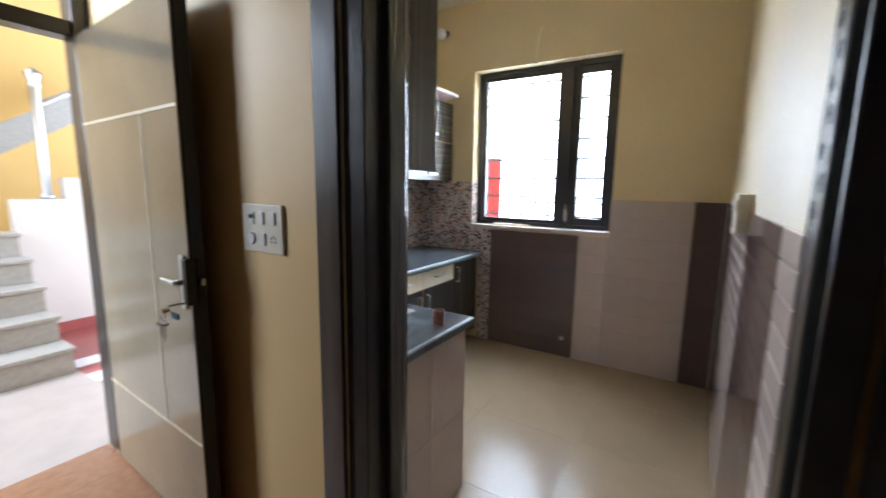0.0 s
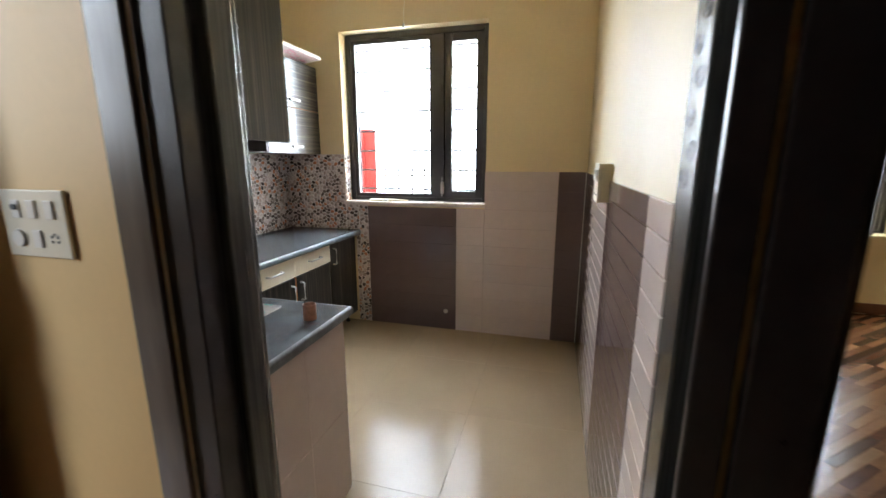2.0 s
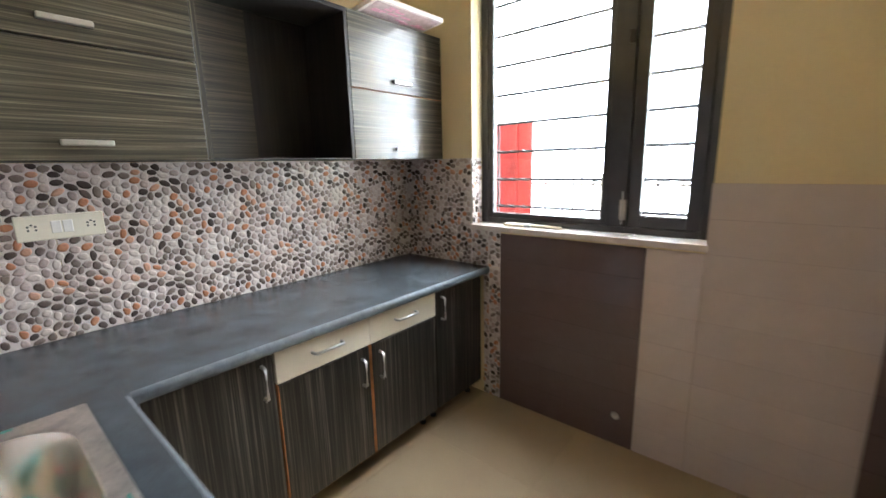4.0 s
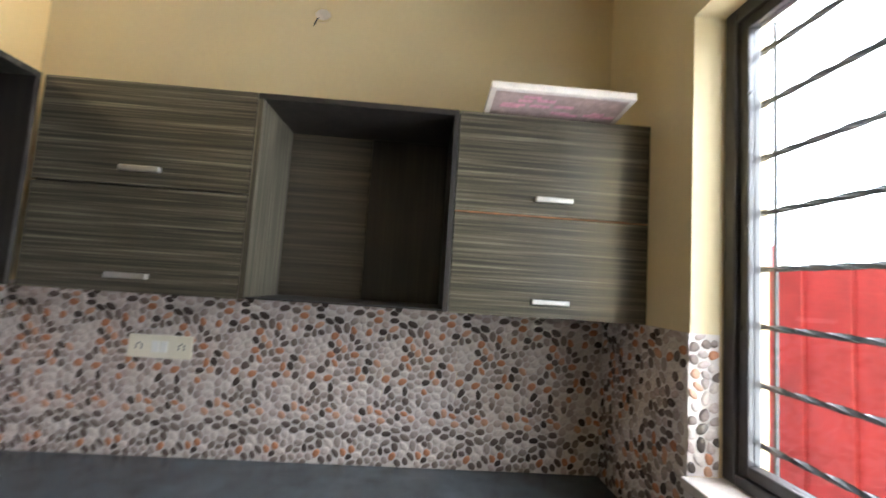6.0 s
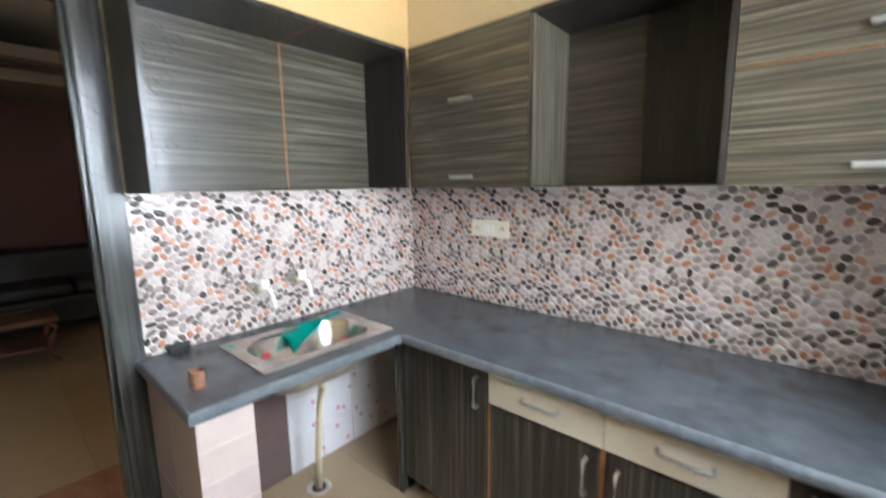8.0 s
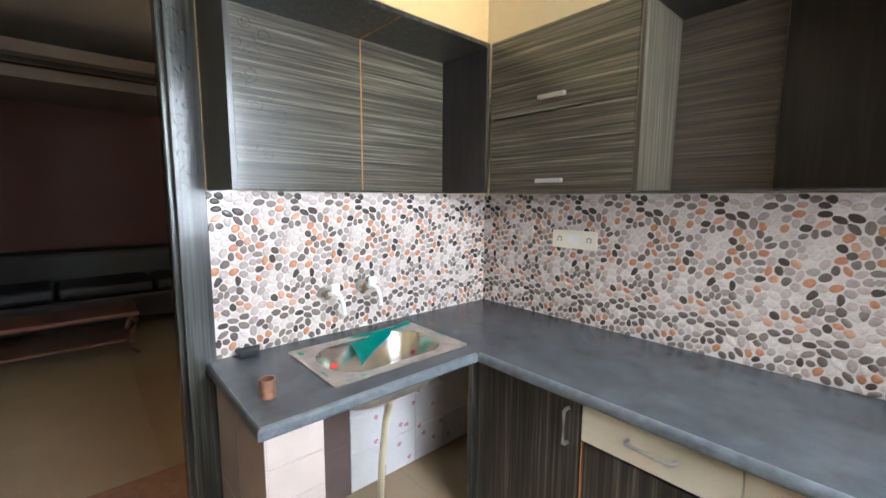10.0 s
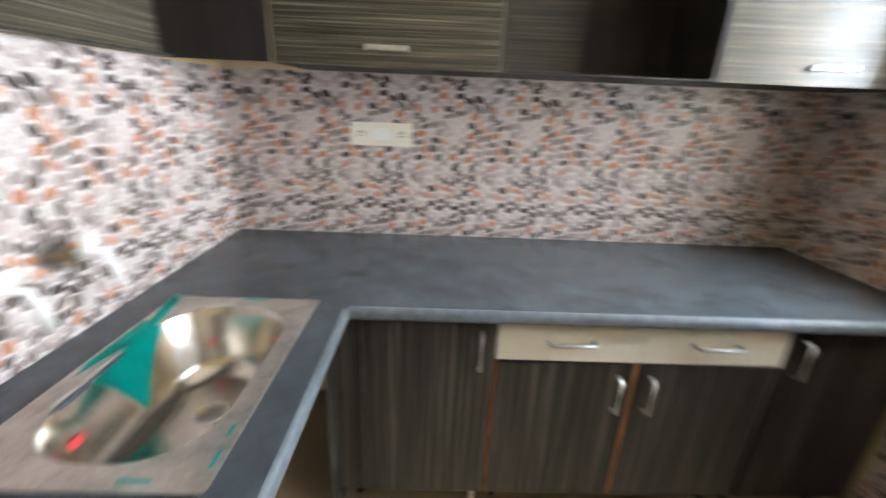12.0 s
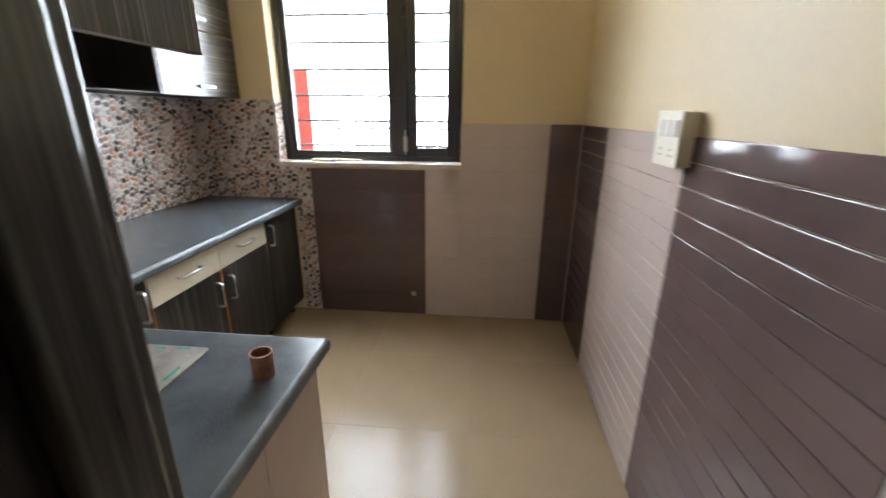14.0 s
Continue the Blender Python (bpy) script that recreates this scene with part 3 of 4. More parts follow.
def ring_stack(bm, rows):
    """Rings of equal count, bridged; rows: (points, z)."""
    rings = [[bm.verts.new((x, y, z)) for x, y in pts] for pts, z in rows]
    for a, b in zip(rings, rings[1:]):
        for k in range(len(a)):
            bm.faces.new((a[k], a[(k + 1) % len(a)], b[(k + 1) % len(b)], b[k]))
    return rings


sink = thing("sink", (-1.55, 1.27, TOP - 0.18), "stained steel sink with peeling teal film set in the worktop", "sink")
bm = bmesh.new()
z = TOP + 0.001
ring_stack(bm, [(rounded(RX0, RX1, RY0, RY1, 0.012), z), (rounded(RX0, RX1, RY0, RY1, 0.012), z + 0.004),
                (rounded(-1.812, -1.285, 1.105, 1.432, 0.135), z + 0.005), (rounded(-1.808, -1.289, 1.109, 1.428, 0.135), z + 0.001)])
part("rim", bm, M_dirtsteel, sink, "dusty dull steel rim", smooth=False)
bm = bmesh.new()
rows = [(rounded(-1.808, -1.289, 1.109, 1.428, 0.135), z + 0.001), (rounded(-1.798, -1.299, 1.119, 1.418, 0.135), z - 0.02),
        (rounded(-1.785, -1.312, 1.132, 1.405, 0.13), z - 0.13), (rounded(-1.765, -1.332, 1.150, 1.387, 0.115), z - 0.165),
        (rounded(-1.72, -1.377, 1.185, 1.352, 0.082), z - 0.178)]
r = ring_stack(bm, rows)
bm.faces.new(r[-1])
part("bowl", bm, M_steel, sink, "shiny steel bowl", smooth=True)
bm = bmesh.new()
rows = [(rounded(-1.797, -1.300, 1.118, 1.419, 0.135), B0 + 0.01), (rounded(-1.790, -1.307, 1.127, 1.410, 0.13), z - 0.13), (rounded(-1.768, -1.329, 1.147, 1.390, 0.115), z - 0.168),
        (rounded(-1.72, -1.377, 1.185, 1.352, 0.082), z - 0.182)]
r = ring_stack(bm, rows)
bm.faces.new(r[-1])
part("underside", bm, M_dirtsteel, sink, smooth=True)
bm = bmesh.new()
add_lathe(bm, (-1.60, 1.27, z - 0.178), [(0.035, 0.0), (0.035, 0.004), (0.022, 0.004), (0.018, 0.001)], 20)
part("strainer", bm, M_chrome, sink)
bm = bmesh.new()
add_path(bm, [(-1.60, 1.25, z - 0.17), (-1.60, 1.25, 0.58), (-1.602, 1.22, 0.50), (-1.608, 1.17, 0.25), (-1.613, 1.143, -0.01)], 0.016, 12)
part("waste_pipe", bm, M_pvc, sink, "cream plastic waste pipe", smooth=True)
part("pipe_nut", rod((-1.60, 1.25, 0.60), (-1.60, 1.25, 0.665), 0.027, 0.034, 16), M_pvc, sink)
# peeled film folded over the rear rim
bm = bmesh.new()
nx, ny = 9, 6
vs = {}
for i in range(nx + 1):
    for j in range(ny + 1):
        u, v = i / nx, j / ny
        x = -1.83 + 0.34 * u
        y = 1.078 + v * (0.014 + 0.125 * u ** 1.6)
        zz = z + 0.008 + 0.014 * math.sin(v * 3.0) - 0.085 * v * u ** 1.5 + 0.003 * math.sin(11 * u + 5 * v)
        vs[i, j] = bm.verts.new((x, y, zz))
for i in range(nx):
    for j in range(ny):
        bm.faces.new((vs[i, j], vs[i + 1, j], vs[i + 1, j + 1], vs[i, j + 1]))
bmesh.ops.solidify(bm, geom=bm.faces[:], thickness=0.0008)
part("protective_film", bm, M_teal, sink, "crumpled teal plastic film", smooth=True)
random.seed(5)
for fx, fy, lx, ly in ((-1.30, 1.459, 0.035, 0.005), (-1.256, 1.36, 0.005, 0.05), (-1.36, 1.456, 0.025, 0.006), (-1.845, 1.30, 0.007, 0.07), (-1.62, 1.076, 0.20, 0.009), (-1.27, 1.12, 0.02, 0.03)):
    part("film_scrap", box(fx - lx / 2, fx + lx / 2, fy - ly / 2, fy + ly / 2, z + 0.0062, z + 0.0072), M_teal, sink)
part("label", box(-1.79, -1.71, 1.078, 1.092, z + 0.0062, z + 0.012), M_inlay, sink, "cream paper label")
part("sticker", box(-1.42, -1.385, 1.1335, 1.1365, z - 0.085, z - 0.065), M_red, sink, "small red sticker")
part("sticker", box(-1.772, -1.756, 1.20, 1.204, z - 0.095, z - 0.08), M_red, sink, "small red sticker")

# ---------------------------------------------------------------- under the sink
t = thing("counter_pier", (-1.08, 1.2, 0), "tiled masonry pier that carries the sink worktop", "pier", kind="structure")
part("core", box(-1.17, -1.002, SOUTH + 0.002, 1.515, 0, B0 - 0.001), M_joint, t)
for i in range(7):
    z0 = 0.002 + i * 0.115
    part("tile", box(-1.173, -0.999, 1.5155, 1.523, z0, z0 + 0.1135, 0.0015, 1), M_tile_light, t)
for k, (a, b) in enumerate(((0.985, 1.25), (1.252, 1.522))):
    for i in range(2):
        z0 = 0.002 + i * 0.402
        part("tile", box(-1.0015, -0.994, a, b, z0, z0 + 0.400, 0.0015, 1), M_tile_light, t)

# ---------------------------------------------------------------- lower cabinets
def bar_handle(parent, a, b, out, label="satin steel bar handle"):
    """A D-shaped bar; a, b: its ends on the face; out: direction off the face."""
    a, b, out = Vector(a), Vector(b), Vector(out)
    d = (b - a).normalized()
    bm = bmesh.new()
    add_path(bm, [a, a + out * 0.018, a + out * 0.030 + d * 0.006, b + out * 0.030 - d * 0.006, b + out * 0.018, b], 0.0064, 8)
    return part("handle", bm, M_chrome, parent, label, smooth=True)


FX = -1.872
cabs = []
def lower_cabinet(y0, y1, doors, drawers, label):
    t = thing("base_cabinet", (-2.15, (y0 + y1) / 2, 0), label, "kitchen cabinet", "cabinets under the worktop")
    part("body", box(-2.45, FX - 0.02, y0, y1, 0.10, B0 - 0.001, 0.002), M_lam_v, t)
    for a, b, z0, z1, side in doors:
        d = part("door", box(FX - 0.0195, FX, a + 0.002, b - 0.002, z0, z1, 0.002), M_lam_v, t, "upright-grained dark laminate door")
        hy = (b - 0.045) if side > 0 else (a + 0.045)
        bar_handle(d, (FX, hy, z1 - 0.045), (FX, hy, z1 - 0.172), (1, 0, 0))
    for a, b, z0, z1 in drawers:
        d = part("drawer_front", box(FX - 0.0195, FX + 0.002, a + 0.0015, b - 0.0015, z0, z1, 0.002), M_cream, t, "cream laminate drawer front")
        m = (a + b) / 2
        bar_handle(d, (FX + 0.002, m - 0.07, (z0 + z1) / 2), (FX + 0.002, m + 0.07, (z0 + z1) / 2), (1, 0, 0))
    for yy in (y0 + 0.05, y1 - 0.04):
        bm = bmesh.new()
        add_lathe(bm, (FX - 0.085, yy, 0.0), [(0.019, 0), (0.019, 0.012), (0.012, 0.016), (0.012, 0.10)], 14)
        # black instead of cream: the shade under the cabinet is in the colour
        part("foot", bm, M_black, t, "plastic foot, blackened for the shade under the cabinet")
    cabs.append(t)
    return t


c = lower_cabinet(1.50, 2.0, [(1.585, 1.995, 0.10, B0 - 0.006, 1)], [], "dark streaked base cabinet beside the sink bay")
part("side_panel", box(-2.40, FX + 0.012, 1.472, 1.498, 0.0, B0 - 0.002, 0.002), M_frame, c, "grey streaked end panel")
bm = bmesh.new()
add_lathe(bm, (FX - 0.035, 1.965, 0.0), [(0.019, 0), (0.019, 0.012), (0.012, 0.016), (0.012, 0.10)], 14)
part("foot", bm, M_ivory, c, "cream plastic foot")
part("filler", box(FX - 0.0195, FX - 0.004, 1.498, 1.583, 0.10, B0 - 0.004), M_lam_v, c)
c = lower_cabinet(2.0, 2.905, [(2.008, 2.443, 0.10, 0.652, 1), (2.457, 2.902, 0.10, 0.652, -1)],
                  [(2.0, 2.451, 0.660, 0.806), (2.451, 2.905, 0.660, 0.806)], "base cabinet with two cream drawers above dark doors")
part("edge_strip", box(FX - 0.018, FX + 0.001, 2.4445, 2.4475, 0.10, 0.655), M_orange, c, "raw orange door edge")
part("edge_strip", box(FX - 0.018, FX + 0.001, 2.4525, 2.4555, 0.10, 0.655), M_orange, c, "raw orange door edge")
part("edge_strip", box(FX - 0.018, FX + 0.001, 2.0015, 2.006, 0.10, 0.655), M_orange, c, "raw orange door edge")
lower_cabinet(2.905, 3.335, [(2.908, 3.33, 0.10, B0 - 0.006, -1)], [], "dark streaked base cabinet beside the window wall")

# ---------------------------------------------------------------- wall cabinets
UX, UB, UT = -2.175, 1.497, 2.196


def upper_doors(name_y, label):
    y0, y1 = name_y
    t = thing("wall_cabinet", (-2.35, (y0 + y1) / 2, UB), label, "kitchen cabinet", "wall cabinets")
    # dark brown body paints the shade seen in the gaps between doors
    part("body", box(WEST + 0.001, UX - 0.0205, y0 + 0.001, y1 - 0.001, UB, UT, 0.002), M_inside, t)
    mid = (UB + UT) / 2 - 0.003
    for z0, z1 in ((UB - 0.002, mid - 0.004), (mid + 0.002, UT)):
        d = part("door", box(UX - 0.02, UX, y0 + 0.002, y1 - 0.002, z0, z1, 0.002), M_lam_h, t, "grey-brown door with long streaked grain")
        m = (y0 + y1) / 2
        bm = box(UX + 0.0005, UX + 0.022, m - 0.065, m + 0.065, z0 + 0.045, z0 + 0.063, 0.004)
        part("handle", bm, M_chrome, d, "flat steel bar handle")
    return t


upper_doors((1.285, 1.983), "streaked wall cabinet with two lift-up doors")
u3 = upper_doors((2.673, NORTH - 0.002), "streaked wall cabinet with two lift-up doors beside the window")
part("edge_strip", box(UX - 0.018, UX - 0.001, 2.676, NORTH - 0.005, 1.8415, 1.8438), M_orange, u3, "raw orange door edge")
t = thing("open_shelf_unit", (-2.35, 2.32, UB), "open streaked wall cabinet without its doors, empty", "kitchen cabinet", "wall cabinets")
Y0, Y1 = 1.984, 2.672
part("back_panel", box(WEST + 0.001, WEST + 0.012, Y0, 2.335, UB, UT - 0.02), M_back, t, "matt brown streaked back panel, darkened for the dim recess")
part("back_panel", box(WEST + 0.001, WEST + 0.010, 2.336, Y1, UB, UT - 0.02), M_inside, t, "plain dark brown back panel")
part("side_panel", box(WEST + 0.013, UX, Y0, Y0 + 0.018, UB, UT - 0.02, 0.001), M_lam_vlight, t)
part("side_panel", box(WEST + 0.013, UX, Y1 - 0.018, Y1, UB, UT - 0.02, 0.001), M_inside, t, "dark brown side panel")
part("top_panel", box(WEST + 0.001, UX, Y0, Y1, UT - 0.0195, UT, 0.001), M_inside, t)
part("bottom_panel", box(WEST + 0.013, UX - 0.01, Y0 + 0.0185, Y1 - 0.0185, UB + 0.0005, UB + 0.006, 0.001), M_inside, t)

# open cabinet over the sink
t = thing("open_shelf_unit", (-1.6, 1.11, UB), "open wall cabinet over the sink with embossed streaked back", "kitchen cabinet", "wall cabinets")
X0, X1, YF = -2.168, -1.012, 1.282
part("back_panel", box(X0, -1.659, SOUTH + 0.001, SOUTH + 0.013, UB, UT - 0.02), M_lam_h, t, "streaked back panel")
part("back_panel", box(-1.653, X1, SOUTH + 0.001, SOUTH + 0.013, UB, UT - 0.02), M_lam_h, t, "streaked back panel with embossed scrolls")
part("joint_strip", box(-1.6588, -1.6532, SOUTH + 0.001, SOUTH + 0.015, UB, UT - 0.02), M_orange, t, "orange joint strip")
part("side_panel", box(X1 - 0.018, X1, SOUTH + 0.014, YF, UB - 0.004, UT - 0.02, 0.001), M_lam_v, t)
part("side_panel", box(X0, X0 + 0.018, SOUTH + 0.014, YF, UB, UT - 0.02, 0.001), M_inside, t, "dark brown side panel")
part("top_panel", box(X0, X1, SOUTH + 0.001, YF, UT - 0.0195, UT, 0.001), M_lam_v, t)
part("joint_strip", box(-1.6588, -1.6532, SOUTH + 0.016, YF - 0.01, UT - 0.0215, UT - 0.0198), M_orange, t, "orange joint strip")
part("bottom_panel", box(X0 + 0.0185, X1 - 0.0185, SOUTH + 0.014, SOUTH + 0.05, UB + 0.0005, UB + 0.008, 0.001), M_lam_v, t)
WS = t

# ---------------------------------------------------------------- small things in the kitchen
def socket_plate(name, place, w, h, normal, label, rows):
    """Switch plate on a wall; place: its middle on the wall; rows: lists of (u, kind)."""
    n = Vector(normal)
    u = Vector((-n.y, n.x, 0))
    t = thing(name, place, label, "switch")
    c = Vector(place)

    def slab(a, b, z0, z1, d0, d1, bevel):
        pts = [c + u * a + n * d0, c + u * b + n * d1]
        return box(min(p.x for p in pts), max(p.x for p in pts), min(p.y for p in pts), max(p.y for p in pts), c.z + z0, c.z + z1, bevel)

    part("plate", slab(-w / 2, w / 2, -h / 2, h / 2, 0.0005, 0.010, 0.003), M_ivory, t)
    for a, zc, kind in rows:
        if kind == "rocker":
            part("rocker", slab(a - 0.014, a + 0.014, zc - 0.022, zc + 0.022, 0.0105, 0.015, 0.002), M_white, t)
        elif kind == "socket":
            for da, dz in ((0, 0.012), (-0.010, -0.006), (0.010, -0.006), (-0.010, 0.006), (0.010, 0.006)):
                part("socket_hole", slab(a + da - 0.0032, a + da + 0.0032, zc + dz - 0.0032, zc + dz + 0.0032, 0.010, 0.0108, 0), M_black, t)
        elif kind == "dial":
            part("dial", rod(c + u * a + Vector((0, 0, zc)) + n * 0.0105, c + u * a + Vector((0, 0, zc)) + n * 0.016, 0.022, 0.02, 20), M_white, t)
        elif kind == "dark":
            part("rocker", slab(a - 0.014, a + 0.014, zc - 0.022, zc + 0.022, 0.0105, 0.013, 0.002), M_white, t)
            part("indicator", slab(a - 0.010, a + 0.008, zc - 0.002, zc + 0.012, 0.0135, 0.016, 0.001), M_black, t)
    return t


socket_plate("power_socket", (WEST + 0.010, 1.572, 1.270), 0.245, 0.090, (1, 0, 0), "ivory socket plate on the pebble tiles",
             [(-0.08, 0, "socket"), (-0.016, 0, "rocker"), (0.016, 0, "rocker"), (0.082, 0, "socket")])
socket_plate("wall_switch", (-1.395, HALL, 1.285), 0.215, 0.165, (0, -1, 0), "ivory switch panel on the hall wall",
             [(0.06, 0.036, "rocker"), (0.0, 0.036, "rocker"), (-0.055, 0.036, "dark"), (0.06, -0.036, "socket"), (0.005, -0.036, "rocker"), (-0.06, -0.036, "dial")])
t = thing("switch_box", (EAST, 1.93, 1.35), "ivory surface switch box on the dado", "switch")
part("box", box(EAST - 0.046, EAST - 0.001, 1.935, 2.10, 1.265, 1.425, 0.004), M_ivory, t)
part("plate", box(EAST - 0.054, EAST - 0.0465, 1.931, 2.104, 1.262, 1.428, 0.003), M_ivory, t)
for y in (1.965, 2.015, 2.065):
    part("rocker", box(EAST - 0.060, EAST - 0.0545, y - 0.017, y + 0.017, 1.352, 1.402, 0.002), M_white, t)
for y in (1.975, 2.05):
    for da, dz in ((0, 0.012), (-0.010, -0.006), (0.010, -0.006)):
        part("socket_hole", box(EAST - 0.0552, EAST - 0.0543, y + da - 0.003, y + da + 0.003, 1.302 + dz - 0.003, 1.302 + dz + 0.003), M_black, t)


def wall_tap(x, z):
    t = thing("tap", (x, SOUTH + 0.01, z), "steel wall tap with a white plastic lever and spout", "tap", "taps over the sink")
    y = SOUTH + 0.009
    part("flange", rod((x + 0.03, y, z), (x + 0.03, y + 0.012, z), 0.028, 0.022, 18), M_chrome, t)
    bm = rod((x + 0.03, y + 0.012, z), (x + 0.03, y + 0.06, z), 0.013, 0.015, 14)
    add_rod(bm, (x + 0.03, y + 0.045, z - 0.02), (x + 0.03, y + 0.045, z + 0.02), 0.011)
    part("valve", bm, M_brass, t, smooth=False)
    bm = bmesh.new()
    add_path(bm, [(x + 0.03, y + 0.06, z + 0.006), (x + 0.01, y + 0.075, z + 0.012), (x - 0.01, y + 0.09, z), (x - 0.018, y + 0.10, z - 0.04), (x - 0.02, y + 0.105, z - 0.085)], 0.010, 12)
    part("spout", bm, M_white, t, "white plastic spout", smooth=True)
    part("lever", box(x - 0.016, x + 0.024, y + 0.062, y + 0.082, z + 0.014, z + 0.050, 0.006), M_white, t, "white plastic lever")


wall_tap(-1.475, 1.045)
wall_tap(-1.665, 1.055)
bm = bmesh.new()
add_lathe(bm, (-1.055, 1.385, TOP + 0.0005), [(0.024, 0), (0.0245, 0.055), (0.0245, 0.060), (0.021, 0.060), (0.020, 0.006), (0.002, 0.006)], 28)
solid("pipe_offcut", bm, M_copper, "short rusty copper pipe offcut standing on the worktop", "pipe", smooth=False)
bm = box(-1.150, -1.072, 0.985, 1.015, TOP + 0.0005, TOP + 0.034, 0.006)
add_rod(bm, (-1.152, 1.0, TOP + 0.032), (-1.070, 1.0, TOP + 0.032), 0.010)
solid("rubber_clip", bm, M_black, "small black rubber clip on the worktop", "clip")
t = thing("paint_brush", (-1.6, NORTH + 0.03, WIN_B + 0.0105), "worn paint brush with stiff pale bristles on the sill", "paint brush")
part("bristles", box(-1.74, -1.61, NORTH + 0.012, NORTH + 0.075, WIN_B + 0.0105, WIN_B + 0.028, 0.007), M_inlay, t, "pale stiff bristles")
part("ferrule", box(-1.61, -1.57, NORTH + 0.016, NORTH + 0.070, WIN_B + 0.0115, WIN_B + 0.029, 0.004), M_chrome, t)
part("handle", rod((-1.57, NORTH + 0.045, WIN_B + 0.0205), (-1.40, NORTH + 0.055, WIN_B + 0.0185), 0.010, 0.007), M_inlay, t, "bare pale wooden handle")

# leftover tile leaning on top of the wall cabinet
bm = box(-0.012, 0.012, -0.24, 0.24, 0.0, 0.24, 0.002)
m = Matrix.Translation((-2.29, 3.0, UT + 0.014)) @ Matrix.Rotation(radians(83), 4, "Y")
bmesh.ops.transform(bm, matrix=m, verts=bm.verts)
t = thing("spare_tile", (-2.3, 3.03, UT), "spare patterned pink tile lying aslant on the wall cabinet", "tile")
part("tile_body", bm, M_marble, t)
# printed sheet, darkened in colour as the tile's shaded underside
bm = box(0.0121, 0.0128, -0.222, 0.222, 0.016, 0.224)
bmesh.ops.transform(bm, matrix=m, verts=bm.verts)
part("shaded_print_field", bm, M_printshade, t, "pinkish-brown printed field, darkened for its shaded underside")
random.seed(8)
for i in range(15):
    y, zz = random.uniform(-0.19, 0.19), random.uniform(0.03, 0.21)
    bm = box(0.0129, 0.0136, y - random.uniform(0.02, 0.045), y + random.uniform(0.02, 0.045), zz - 0.008, zz + 0.008)
    bmesh.ops.transform(bm, matrix=m, verts=bm.verts)
    part("print_mark", bm, M_rose, t, "pinkish printed mark")

# small round mark in the tiles, built as two thin raised discs
t = thing("round_mark", (-1.045, NORTH - 0.008, 0.165), "small round raised mark low in the brown tiles", "pipe")
part("outer_disc", rod((-1.045, NORTH - 0.0088, 0.165), (-1.045, NORTH - 0.014, 0.165), 0.020, 0.018, 18), M_dirtsteel, t, "dull flat disc")
part("inner_disc", rod((-1.045, NORTH - 0.0142, 0.165), (-1.045, NORTH - 0.022, 0.165), 0.013, 0.012, 14), M_dirtsteel, t, "smaller dull disc")

# wall lamp and loose wires
t = thing("wall_lamp", (-2.26, NORTH, 2.83), "white round bulb in a dark holder on the window wall", "lamp")
part("holder", rod((-2.26, NORTH - 0.001, 2.83), (-2.26, NORTH - 0.06, 2.82), 0.030, 0.022, 16), M_black, t, "black bulb holder")
bm = bmesh.new()
bmesh.ops.create_uvsphere(bm, u_segments=20, v_segments=12, radius=0.052, matrix=Matrix.Translation((-2.26, NORTH - 0.10, 2.80)))
part("bulb", bm, M_bulb, t, "unlit opal bulb", smooth=True)
t = thing("loose_wire", (-1.37, NORTH, 2.45), "thin wire with a small end hanging above the window", "wire")
bm = bmesh.new()
add_path(bm, [(-1.345, NORTH, 2.73), (-1.35, NORTH - 0.015, 2.72), (-1.362, NORTH - 0.03, 2.66), (-1.372, NORTH - 0.035, 2.56), (-1.375, NORTH - 0.035, 2.47)], 0.003, 6)
part("wire", bm, M_ivory, t, smooth=True)
part("wire_end", rod((-1.375, NORTH - 0.035, 2.435), (-1.375, NORTH - 0.035, 2.47), 0.011, 0.007), M_chrome, t)
t = thing("junction_hole", (WEST, 2.075, 2.70), "open round junction hole with a wire end in the wall", "junction box")
bm = bmesh.new()
add_path(bm, [(WEST + 0.004, 2.075 + 0.036 * math.cos(a), 2.715 + 0.030 * math.sin(a)) for a in [i * math.tau / 18 for i in range(18)]], 0.004, 6)
part("rim", bm, M_wall, t, smooth=True)
part("cap", rod((WEST + 0.0005, 2.075, 2.715), (WEST + 0.0025, 2.075, 2.715), 0.034, sides=20), M_marble, t)
bm = bmesh.new()
add_path(bm, [(WEST + 0.003, 2.055, 2.70), (WEST + 0.02, 2.05, 2.67), (WEST + 0.022, 2.045, 2.65)], 0.003, 6)
part("wire", bm, M_black, t)


# embossed scrolls on laminate and jamb
def scroll(bm, c, r, u, w, turns, flip):
    c = Vector(c)
    add_path(bm, [c + u * (r * (1 - 0.8 * k / 20) * math.cos(flip * k / 20 * turns * math.tau)) + w * (r * (1 - 0.8 * k / 20) * math.sin(flip * k / 20 * turns * math.tau)) for k in range(21)], 0.0011, 5)


random.seed(21)
def scroll_part(c, r, u, turns, parent):
    bm = bmesh.new()
    scroll(bm, c, r, u, Vector((0, 0, 1)), turns, random.choice((-1, 1)))
    part("embossed_scroll", bm, M_frame, parent, smooth=True)


for i in range(15):
    scroll_part((-1.075 - random.uniform(0, 0.12) - 0.10 * (i % 2), SOUTH + 0.0135, 1.60 + i * 0.037), random.uniform(0.022, 0.042), Vector((1, 0, 0)), 1.4, WS)
for i in range(11):
    scroll_part((DOOR_L - 0.055 + 0.014 * (-1) ** i, SOUTH + 0.0205, 1.50 + i * 0.058), random.uniform(0.022, 0.036), Vector((1, 0, 0)), 1.3, kframe)
